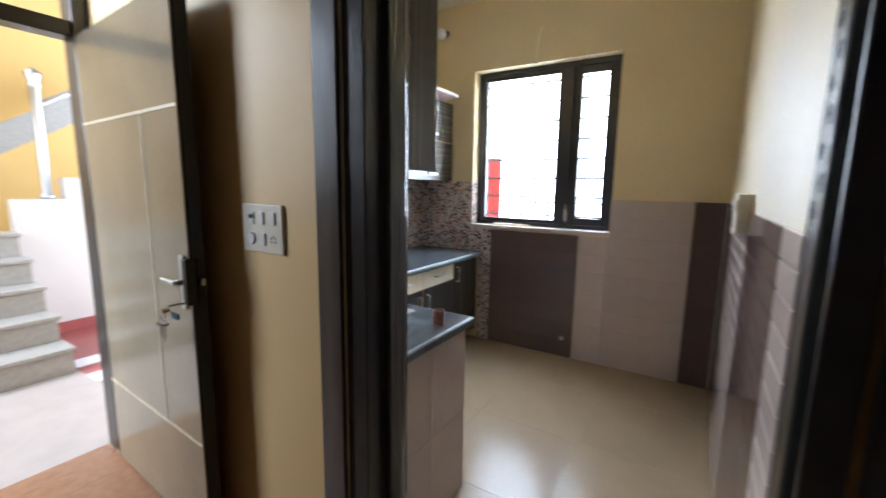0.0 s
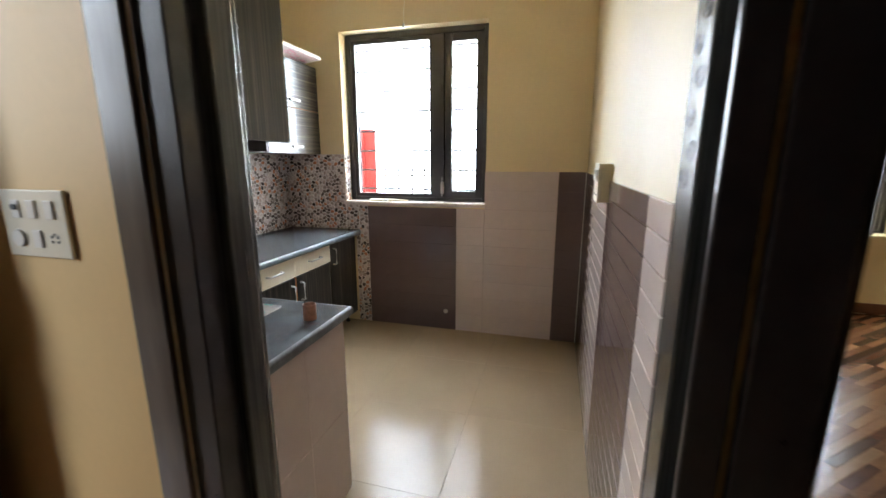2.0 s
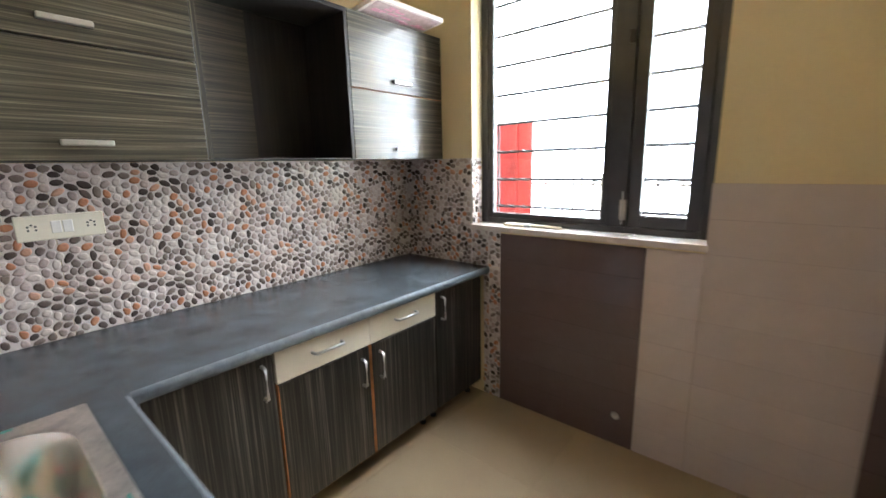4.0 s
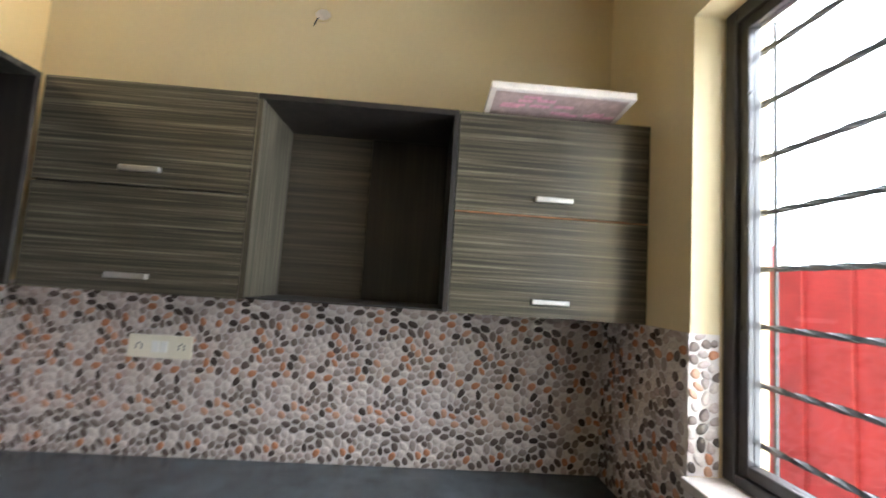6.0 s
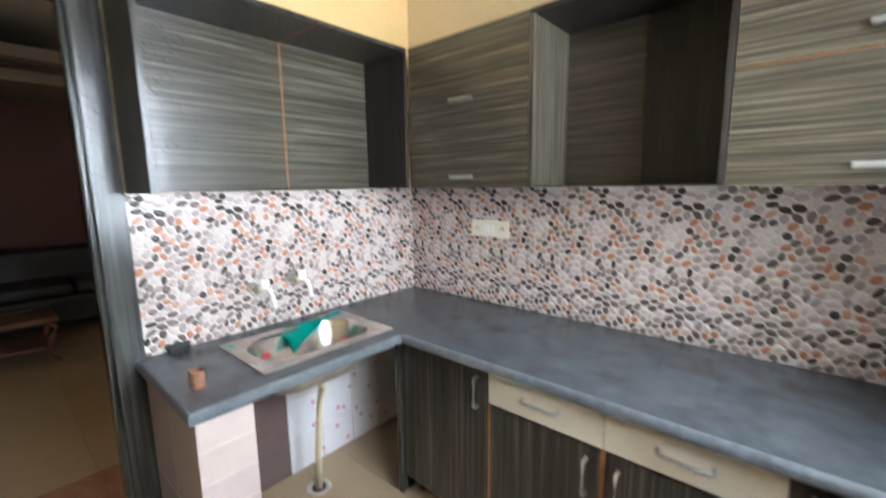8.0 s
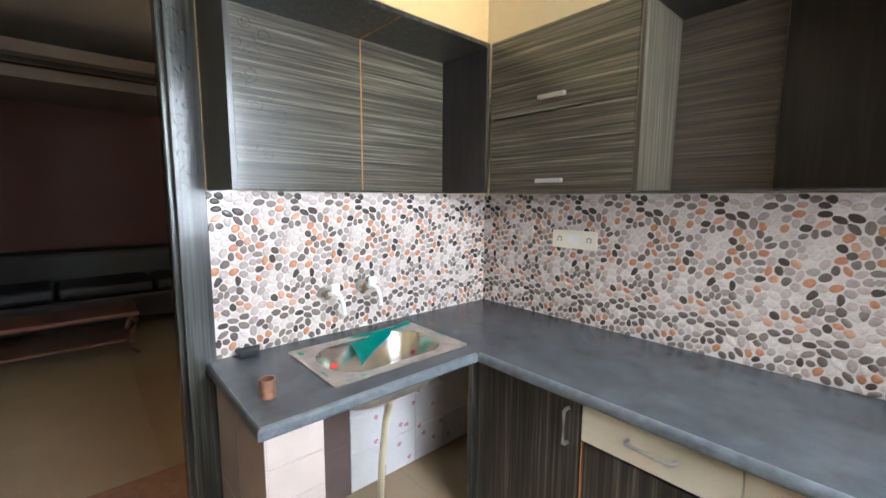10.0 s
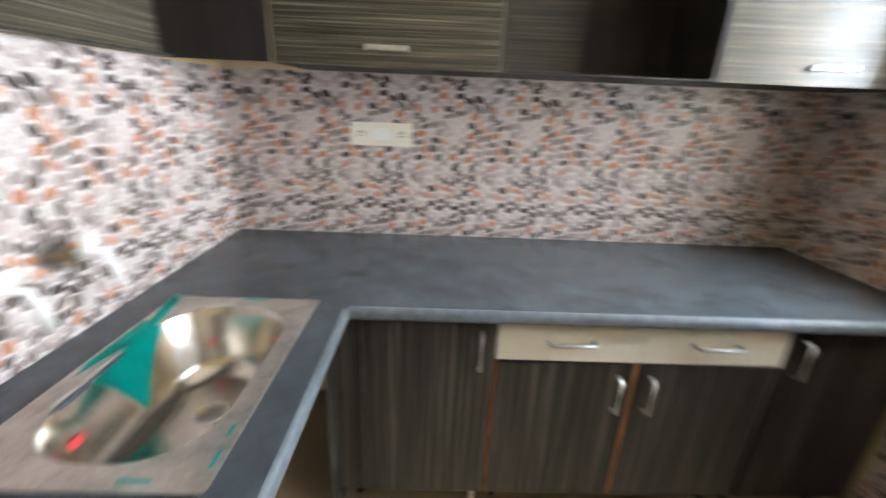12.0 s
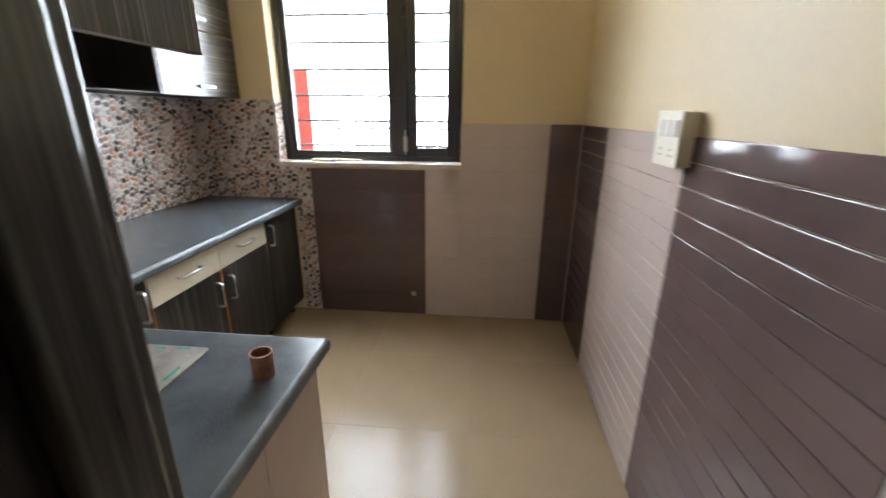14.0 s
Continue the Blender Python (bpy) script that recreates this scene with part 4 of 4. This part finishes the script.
for i in range(14):
    scroll_part((DOOR_R - 0.0005, 0.91 + 0.012 * (-1) ** i, 1.40 + i * 0.055), random.uniform(0.018, 0.03), Vector((0, 1, 0)), 1.3, kframe)

# drain in the floor under the sink
t = thing("floor_drain", (-1.613, 1.143, 0), "round steel floor drain under the sink", "drain")
bm = bmesh.new()
add_lathe(bm, (-1.613, 1.143, 0.0), [(0.062, 0.0005), (0.060, 0.004), (0.042, 0.005), (0.038, 0.001)], 24)
part("ring", bm, M_dirtsteel, t)
part("mouth", rod((-1.613, 1.143, 0.0012), (-1.613, 1.143, 0.0018), 0.036, sides=20), M_black, t)

# ---------------------------------------------------------------- hall things seen through the doorway
t = thing("sofa", (-0.9, -3.35, 0), "black leather sofa in the dark hall", "sofa")
part("base", box(-2.3, 0.6, -3.75, -2.95, 0.10, 0.40, 0.04), M_sofa, t)
part("backrest", box(-2.3, 0.6, -3.85, -3.60, 0.401, 0.86, 0.07, 3), M_sofa, t)
for i in range(3):
    part("seat_cushion", box(-2.05 + i * 0.82, -1.25 + i * 0.82, -3.60, -2.93, 0.402, 0.54, 0.05, 3), M_sofa, t)
for x in (-2.42, 0.42):
    part("armrest", box(x, x + 0.26, -3.8, -2.92, 0.10, 0.64, 0.06, 3), M_sofa, t)
for x in (-2.2, 0.5):
    for y in (-3.7, -3.0):
        part("leg", box(x - 0.03, x + 0.03, y - 0.03, y + 0.03, 0, 0.10), M_teak, t)
t = thing("coffee_table", (-0.55, -2.2, 0), "low reddish wooden coffee table with curled legs", "table")
part("tabletop", box(-1.0, 0.4, -2.45, -1.95, 0.38, 0.42, 0.012), M_teak, t)
part("shelf", box(-0.95, 0.35, -2.40, -2.0, 0.14, 0.165, 0.008), M_teak, t)
for x in (-0.93, 0.33):
    for y in (-2.4, -2.0):
        bm = bmesh.new()
        s = -1 if x < 0 else 1
        add_path(bm, [(x, y, 0.38), (x + s * 0.05, y, 0.33), (x + s * 0.02, y, 0.24), (x - s * 0.02, y, 0.15), (x, y, 0.07), (x + s * 0.05, y, 0.02)], 0.022, 10)
        part("leg", bm, M_teak, t, smooth=True)
structure("trim_ceiling", boxes([(HW, BED_E, -2.6, -2.2, 2.62, 2.72), (HW, BED_E, HS, -2.6, 2.50, 2.60)]), M_ceil_shaded, "stepped white false ceiling, darkened in colour for the dim hall", "trim")
# no recess is cut; a thin black strip is set below the ceiling
structure("trim_ceiling_strip", box(-2.0, 0.2, -2.46, -2.36, 2.612, 2.6195), M_sofa, "flat dark strip under the false ceiling", "trim")

# ---------------------------------------------------------------- bedroom
structure("baseboard", boxes([(0.19, BED_E, BED_N - 0.012, BED_N, 0.0, 0.10)]), M_teak, "dark brown tiled skirting in the bedroom", "baseboard")

# ---------------------------------------------------------------- entrance side, outdoors
structure("pavement", box(-7.1, OUT_W, -4.0, 4.0, -0.14, -0.012), M_lobby, "pale polished stair lobby floor", "pavement")
structure("wall_stair", boxes([(-5.37, -5.22, 1.0, 1.36, -0.012, 1.27), (-5.37, -5.22, 1.36, 4.0, -0.012, 1.47)]), M_outwall, "white stepped parapet wall of the stairs")
structure("wall_stair_back", box(-7.1, -6.95, -4.0, 5.0, 0.0, 6.0), M_gold, "ochre yellow wall behind the staircase")
structure("baseboard_stair", box(-5.22, -5.208, 1.0, 4.0, -0.0115, 0.10), M_pink, "dull red skirting along the lobby wall", "baseboard")
lobby = thing("chequer_border", (-4.6, 1.4, -0.012), "red and pale chequered floor border", "floor", kind="structure")
for i in range(3):
    for j in range(6):
        part("tile", box(-3.75 - 0.2 * (i + 1) + 0.001, -3.75 - 0.2 * i - 0.001, 1.0 + 0.2 * j + 0.001, 1.0 + 0.2 * (j + 1) - 0.001, -0.0115, -0.006), M_pink if (i + j) % 2 else M_rosetile, lobby)
part("border_band", box(-5.205, -4.352, 1.0, 2.2, -0.0115, -0.005), M_pink, lobby, "dull red floor band")
stair = thing("staircase", (-4.6, 0.2, 0), "pale granite staircase rising beside the entrance", "stairs", kind="structure")
for i in range(5):
    x, z0 = -4.09 - 0.25 * i, 0.2 * i
    part("riser_block", box(-5.36, x, -1.2, 0.975, z0 - 0.011 if i else -0.0115, z0 + 0.158), M_granite, stair)
    part("tread", box(-5.36, x + 0.02, -1.2, 0.99, z0 + 0.1585, z0 + 0.1885, 0.006), M_granite, stair)
bm = box(-0.07, 0.07, -1.4, 1.6, -0.12, 0.12)
bmesh.ops.transform(bm, matrix=Matrix.Translation((-6.1, 1.0, 1.75)) @ Matrix.Rotation(radians(32), 4, "X"), verts=bm.verts)
part("upper_flight", bm, M_granite, stair, "sloping grey upper flight")
t = thing("stair_railing", (-5.29, 1.25, 1.27), "twisted steel newel post with a sloping handrail", "railing")
bm = bmesh.new()
add_lathe(bm, (-5.29, 1.25, 1.2705), [(0.06, 0), (0.06, 0.03), (0.036, 0.05), (0.036, 0.98), (0.05, 1.0), (0.034, 1.03), (0.058, 1.09), (0.058, 1.12), (0.01, 1.16)], 16)
part("newel_post", bm, M_chrome, t, "twisted steel post", smooth=True)
part("handrail", rod((-5.29, 1.28, 2.12), (-5.35, 2.4, 2.85), 0.026), M_chrome, t)

# beyond the kitchen window
t = thing("metal_gate", (-2.7, 4.6, -0.14), "red painted sheet metal gate leaf outside", "gate")
part("sheet", box(-3.12, -2.23, 4.62, 4.65, -0.10, 1.80, 0.004), M_redpaint, t)
for x in (-2.9, -2.65, -2.4):
    part("rib", box(x, x + 0.03, 4.60, 4.6195, -0.10, 1.80, 0.004), M_redpaint, t)
part("post", box(-3.22, -3.12, 4.58, 4.68, -0.14, 1.95, 0.006), M_redpaint, t)
t = thing("fence", (-0.5, 4.85, -0.14), "thin grey picket fence across the yard", "fence")
for x in [(-3.4 + 0.17 * i) for i in range(39)]:
    part("picket", rod((x, 4.85, -0.14), (x, 4.85, 1.36), 0.011, sides=6), M_fence, t)
for zz in (0.25, 1.27):
    part("rail", rod((-3.5, 4.85, zz), (3.1, 4.85, zz), 0.014, sides=6), M_fence, t)

# ---------------------------------------------------------------- tiles (setting pieces last)
def pebble_points():
    """Loosely packed cell centres that repeat over one tile."""
    rng = np.random.RandomState(4)
    w, h = 0.30, 0.45
    n = 134
    p = rng.rand(n, 2) * (w, h)
    offs = np.array([(i * w, j * h) for i in (-1, 0, 1) for j in (-1, 0, 1)])
    st = np.array((1.0, 1.0))
    for _ in range(8):
        allp = (p[None] + offs[:, None]).reshape(-1, 2)
        s = rng.rand(5000, 2) * (w, h)
        d = (((s[:, None] - allp[None]) * st) ** 2).sum(2)
        own = d.argmin(1) % n
        near = allp[d.argmin(1)]
        shift = s - near
        for k in range(n):
            q = shift[own == k]
            if len(q):
                p[k] += q.mean(0) * 0.8
        p %= (w, h)
    return p, w, h, offs, st


def clip_poly(poly, m, d):
    """Keeps the side of the polygon nearer the origin than the line m + perpendicular d."""
    out = []
    for i, a in enumerate(poly):
        b = poly[(i + 1) % len(poly)]
        fa, fb = (a - m) @ d, (b - m) @ d
        if fa <= 0:
            out.append(a)
        if fa * fb < 0:
            out.append(a + (b - a) * fa / (fa - fb))
    return out


P, PW, PH, POFF, PST = pebble_points()
PALL = (P[None] + POFF[:, None]).reshape(-1, 2)


def cell_of(k):
    c = P[k]
    poly = [c + np.array(q) for q in ((-0.05, -0.04), (0.05, -0.04), (0.05, 0.04), (-0.05, 0.04))]
    d2 = (((PALL - c) * PST) ** 2).sum(1)
    for j in np.argsort(d2)[1:16]:
        o = PALL[j]
        poly = clip_poly(poly, (c + o) / 2, (o - c) * PST ** 2)
    poly = np.array(poly)
    for _ in range(2):
        nxt = np.roll(poly, -1, 0)
        poly = np.stack((poly * 0.75 + nxt * 0.25, poly * 0.25 + nxt * 0.75), 1).reshape(-1, 2)
    m = poly.mean(0)
    if len(poly) > 12:
        poly = poly[np.linspace(0, len(poly), 12, endpoint=False).astype(int)]
    # stones lie mostly level, some on end, each a little narrower than its cell
    rng = np.random.RandomState(100 + k)
    a = rng.normal(0, 0.35) + (math.pi / 2 if rng.rand() < 0.36 else 0.0)
    ax, side = np.array((math.cos(a), math.sin(a))), np.array((-math.sin(a), math.cos(a)))
    q = poly - m
    q = np.outer(q @ ax, ax) * rng.uniform(1.0, 1.1) + np.outer(q @ side, side) * rng.uniform(0.74, 0.9)
    # rounded towards the ellipse of the same spread
    val, vec = np.linalg.eigh(q.T @ q / len(q))
    ang = np.arctan2(q @ vec[:, 1] / np.sqrt(val[1]), q @ vec[:, 0] / np.sqrt(val[0]))
    oval = np.outer(np.cos(ang) * np.sqrt(2 * val[0]), vec[:, 0]) + np.outer(np.sin(ang) * np.sqrt(2 * val[1]), vec[:, 1])
    return m, m + 0.3 * q + 0.7 * oval


CELLS = [cell_of(k) for k in range(len(P))]
PEBBLE_MESH = {}


def pebble_mesh(w, h, u0=0.0, v0=0.0):
    """One tile with pebbles in relief; local x along, z up, y off the wall (towards -y)."""
    key = (round(w, 3), round(h, 3), round(u0, 3), round(v0, 3))
    if key in PEBBLE_MESH:
        return PEBBLE_MESH[key]
    verts, faces, mats = [], [], []

    def push(vs, fs, m):
        o = len(verts)
        verts.extend(vs)
        faces.extend([[i + o for i in f] for f in fs])
        mats.extend([m] * len(fs))

    g, t = 0.0012, 0.006
    push([(g, 0, g), (w - g, 0, g), (w - g, 0, h - g), (g, 0, h - g), (g, -t, g), (w - g, -t, g), (w - g, -t, h - g), (g, -t, h - g)],
         [(4, 5, 6, 7), (0, 4, 7, 3), (1, 2, 6, 5), (0, 1, 5, 4), (3, 7, 6, 2)], 0)
    for rep_u in range(-1, int(w / PW) + 2):
        for rep_v in range(-1, int(h / PH) + 2):
            for m, poly in CELLS:
                s = np.array((rep_u * PW - u0, rep_v * PH - v0))
                c = m + s
                if not (0.0 <= c[0] < w and 0.004 < c[1] < h - 0.004):
                    continue
                over = 0.02 if w > PW - 0.002 else 0.0
                q = np.clip(poly + s, (0.0015 - over, 0.0015), (w - 0.0015 + over, h - 0.0015))
                n = len(q)
                r1, r2, r3 = c + (q - c) * 0.93, c + (q - c) * 0.85, c + (q - c) * 0.55
                vs = [(x, -t, z) for x, z in r1] + [(x, -t - 0.0026, z) for x, z in r2] + [(x, -t - 0.0042, z) for x, z in r3]
                fs = [(i, (i + 1) % n, n + (i + 1) % n, n + i) for i in range(n)]
                fs += [(n + i, n + (i + 1) % n, 2 * n + (i + 1) % n, 2 * n + i) for i in range(n)]
                fs += [tuple(range(2 * n, 3 * n))]
                push(vs, fs, 1)
    me = bpy.data.meshes.new("pebble_tile")
    me.from_pydata(verts, [], faces)
    me.materials.append(M_grout)
    me.materials.append(M_pebble)
    me.polygons.foreach_set("material_index", mats)
    me.polygons.foreach_set("use_smooth", [m == 1 for m in mats])
    me.update()
    PEBBLE_MESH[key] = me
    return me


def piece(name, me, parent, m):
    ob = new(name, me)
    ob.parent = parent
    ob.matrix_basis = Matrix.Translation(-ORIGIN[parent]) @ m
    return ob


def pebble_run(parent, start, turn, length, z0, z1, u_first=0.0):
    """A row of pebble tiles along a wall from start, heading by turn (degrees)."""
    a = 0.0
    u = u_first
    while a < length - 0.003:
        w = min(PW * (1 - u / PW), length - a) if u else min(PW, length - a)
        me = pebble_mesh(w, z1 - z0, u, 0.0)
        m = Matrix.Translation((start[0], start[1], z0)) @ Matrix.Rotation(radians(turn), 4, "Z") @ Matrix.Translation((a, 0, 0))
        piece("tile", me, parent, m)
        a += w
        u = 0.0


splash = thing("tile_splashback", (WEST, SOUTH, TOP), "glossy pebble-relief tiles in cream, brown and orange on the walls", "tiles", kind="structure")
# heading: the tile's face looks to the right of its local x turned by -90 degrees
pebble_run(splash, (WEST + 0.0005, SOUTH + 0.0005), 90, NORTH - SOUTH - 0.001, TOP + 0.0005, 1.496)
pebble_run(splash, (-1.005, SOUTH + 0.0005), 180, 1.497, TOP + 0.0005, 1.496)
pebble_run(splash, (WEST + 0.009, NORTH - 0.0005), 0, -1.952 - WEST - 0.009, TOP + 0.0005, 1.496)
pebble_run(splash, (-1.9515, NORTH - 0.0005), 0, 0.2055, TOP + 0.0005, WIN_B - 0.021, 0.18)
pebble_run(splash, (-1.866, NORTH - 0.0005), 0, 0.12, 0.003, TOP - 0.0005, 0.26)
pebble_run(splash, (WIN_L + 0.0005, NORTH - 0.0095), 90, 0.0935, WIN_B + 0.0115, 1.496, 0.1)

# tiled dados
PLAIN = {}


def plain_mesh(w, h, mat, edge=0.0028):
    key = (round(w, 3), round(h, 3), mat.name, edge)
    if key not in PLAIN:
        g = 0.0002 if edge < 0.002 else 0.0015
        bm = box(g, w - g, -0.008, 0, g, h - g)
        es = [e for e in bm.edges if all(v.co.y < -0.007 for v in e.verts)]
        bmesh.ops.bevel(bm, geom=es, offset=edge, segments=2, affect="EDGES", profile=0.5)
        PLAIN[key] = finish("wall_tile", bm, mat, Vector((0, 0, 0)))
    return PLAIN[key]


def dado(parent, start, turn, spans, edge, row_h):
    for a, b, top, mat in spans:
        count = max(1, round((b - a) / 0.8))
        w = (b - a) / count
        for i in range(count):
            z = 0.003
            while z < top - 0.02:
                h = min(row_h, top - z)
                m = Matrix.Translation((start[0], start[1], z)) @ Matrix.Rotation(radians(turn), 4, "Z") @ Matrix.Translation((a + i * w, 0, 0))
                piece("tile", plain_mesh(w, h, mat, edge), parent, m)
                z += h


dn = thing("tile_dado_north", (-0.9, NORTH, 0), "glossy mauve-brown and pale pink tiles below the window", "tiles", kind="structure")
dado(dn, (0, NORTH - 0.0005), 0, [(-1.745, -0.958, WIN_B - 0.022, M_tile_dark), (-0.957, -0.727, WIN_B - 0.022, M_tile_light),
                                  (-0.726, -0.165, 1.357, M_tile_light), (-0.164, EAST - 0.009, 1.357, M_tile_dark)], 0.0009, 0.1508)
de = thing("tile_dado_east", (EAST, 2.1, 0), "glossy mauve-brown and pale pink plank tiles on the side wall", "tiles", kind="structure")
dado(de, (EAST - 0.0005, NORTH - 0.001), -90, [(0.0, 0.545, 1.357, M_tile_dark), (0.546, 1.39, 1.357, M_tile_light),
                                               (1.391, 2.19, 1.357, M_tile_dark), (2.191, 2.407, 1.357, M_tile_light)], 0.0028, 0.0752)
structure("trim_corner_joint", box(EAST - 0.0108, EAST - 0.0087, NORTH - 0.0112, NORTH - 0.009, 0.004, 1.352), M_white, "thin white cement joint in the tiled corner", "trim")
# wall behind the sink bay
dsk = thing("tile_wall_sink", (-1.6, SOUTH, 0), "brown and rose-patterned tiles under the sink", "tiles", kind="structure")
dado(dsk, (-1.17, SOUTH + 0.0005), 180, [(0.0, 0.395, 0.80, M_tile_dark)], 0.0015, 0.27)
for i in range(4):
    for j in range(4):
        m = Matrix.Translation((-1.566 - i * 0.2, SOUTH + 0.0005, 0.003 + j * 0.2)) @ Matrix.Rotation(radians(180), 4, "Z")
        tl = piece("tile", plain_mesh(0.2, 0.2, M_rosetile), dsk, m)
        ORIGIN[tl] = Vector((-1.566 - i * 0.2, SOUTH + 0.0005, 0.003 + j * 0.2))
random.seed(3)
for k in range(24):
    x, zz = random.uniform(-2.33, -1.59), random.uniform(0.04, 0.76)
    bm = bmesh.new()
    for a in range(5):
        r, th = 0.008, a * math.tau / 5 + random.random()
        add_rod(bm, (x + r * math.cos(th), SOUTH + 0.0087, zz + r * math.sin(th)), (x + r * math.cos(th), SOUTH + 0.0093, zz + r * math.sin(th)), 0.0065, sides=8)
    add_rod(bm, (x, SOUTH + 0.0087, zz), (x, SOUTH + 0.0096, zz), 0.008, sides=8)
    part("rose_print", bm, M_rose, dsk)

# polished floor tiles
FLOOR_T = {}


def floor_tile(x0, x1, y0, y1, mat, parent):
    key = (round(x1 - x0, 3), round(y1 - y0, 3), mat.name)
    if key not in FLOOR_T:
        bm = box(0.0005, x1 - x0 - 0.0005, 0.0005, y1 - y0 - 0.0005, -0.0055, 0)
        es = [e for e in bm.edges if all(v.co.z > -0.001 for v in e.verts)]
        bmesh.ops.bevel(bm, geom=es, offset=0.0004, segments=1, affect="EDGES")
        FLOOR_T[key] = finish("floor_tile", bm, mat, Vector((0, 0, 0)))
    piece("tile", FLOOR_T[key], parent, Matrix.Translation((x0, y0, 0)))


def lay(x0, x1, y0, y1, step, ox, oy, mat, parent):
    xs = sorted({x0, x1, *[ox + i * step for i in range(-40, 40) if x0 + 0.01 < ox + i * step < x1 - 0.01]})
    ys = sorted({y0, y1, *[oy + i * step for i in range(-40, 40) if y0 + 0.01 < oy + i * step < y1 - 0.01]})
    for a, b in zip(xs, xs[1:]):
        for c, d in zip(ys, ys[1:]):
            floor_tile(a, b, c, d, mat, parent)


lay(WEST, EAST, SOUTH, NORTH, 0.63, -1.86, 1.555, M_floor, floor)
lay(DOOR_L, DOOR_R, HALL, SOUTH, 2.0, -3, 0, M_floor, floor)
lay(BED_L + 0.07, BED_R, HALL, SOUTH, 2.0, -3, 0, M_floor, floor)
lay(HW, BED_E, HS, 0.12, 0.8, -1.70, 0.12, M_floor, floor)
lay(HW, BED_E, 0.12, HALL, 0.8, -1.70, 0.12, M_brownfloor, floor)
lay(OUT_W, HW, ENT_S, ENT_N, 2.0, -9, 0.1, M_brownfloor, floor)

# mixed wood strips in the bedroom, laid aslant
random.seed(12)
bm = bmesh.new()
ang = radians(40)
u, v = Vector((math.cos(ang), math.sin(ang), 0)), Vector((-math.sin(ang), math.cos(ang), 0))
me_v, me_f = [], []
for r in range(-80, 100):
    s = -4.0 + random.random() * 0.4
    while s < 7.5:
        L = random.uniform(0.25, 0.5)
        c0 = u * s + v * (r * 0.05)
        mid = c0 + u * (L / 2)
        if 0.19 + 0.05 < mid.x < BED_E + 0.1 and SOUTH + 0.02 < mid.y < BED_N + 0.05:
            g = 0.0008
            quad = [c0 + u * g + v * g, c0 + u * (L - g) + v * g, c0 + u * (L - g) + v * (0.05 - g), c0 + u * g + v * (0.05 - g)]
            o = len(me_v)
            me_v += [(max(0.191, min(BED_E - 0.001, q.x)), max(SOUTH + 0.001, min(BED_N - 0.001, q.y)), 0.0) for q in quad]
            me_v += [(x, y, -0.006) for x, y, _ in me_v[o:o + 4]]
            me_f += [(o, o + 1, o + 2, o + 3)] + [(o + i, o + 4 + i, o + 4 + (i + 1) % 4, o + (i + 1) % 4) for i in range(4)]
        s += L
bm.free()
me = bpy.data.meshes.new("wood_strips")
me.from_pydata(me_v, [], me_f)
me.materials.append(M_plank)
strips = new("wood_strips", me)
strips.parent = floor
tagged(strips, "polished mixed light and dark wood strips", kind="stuff")
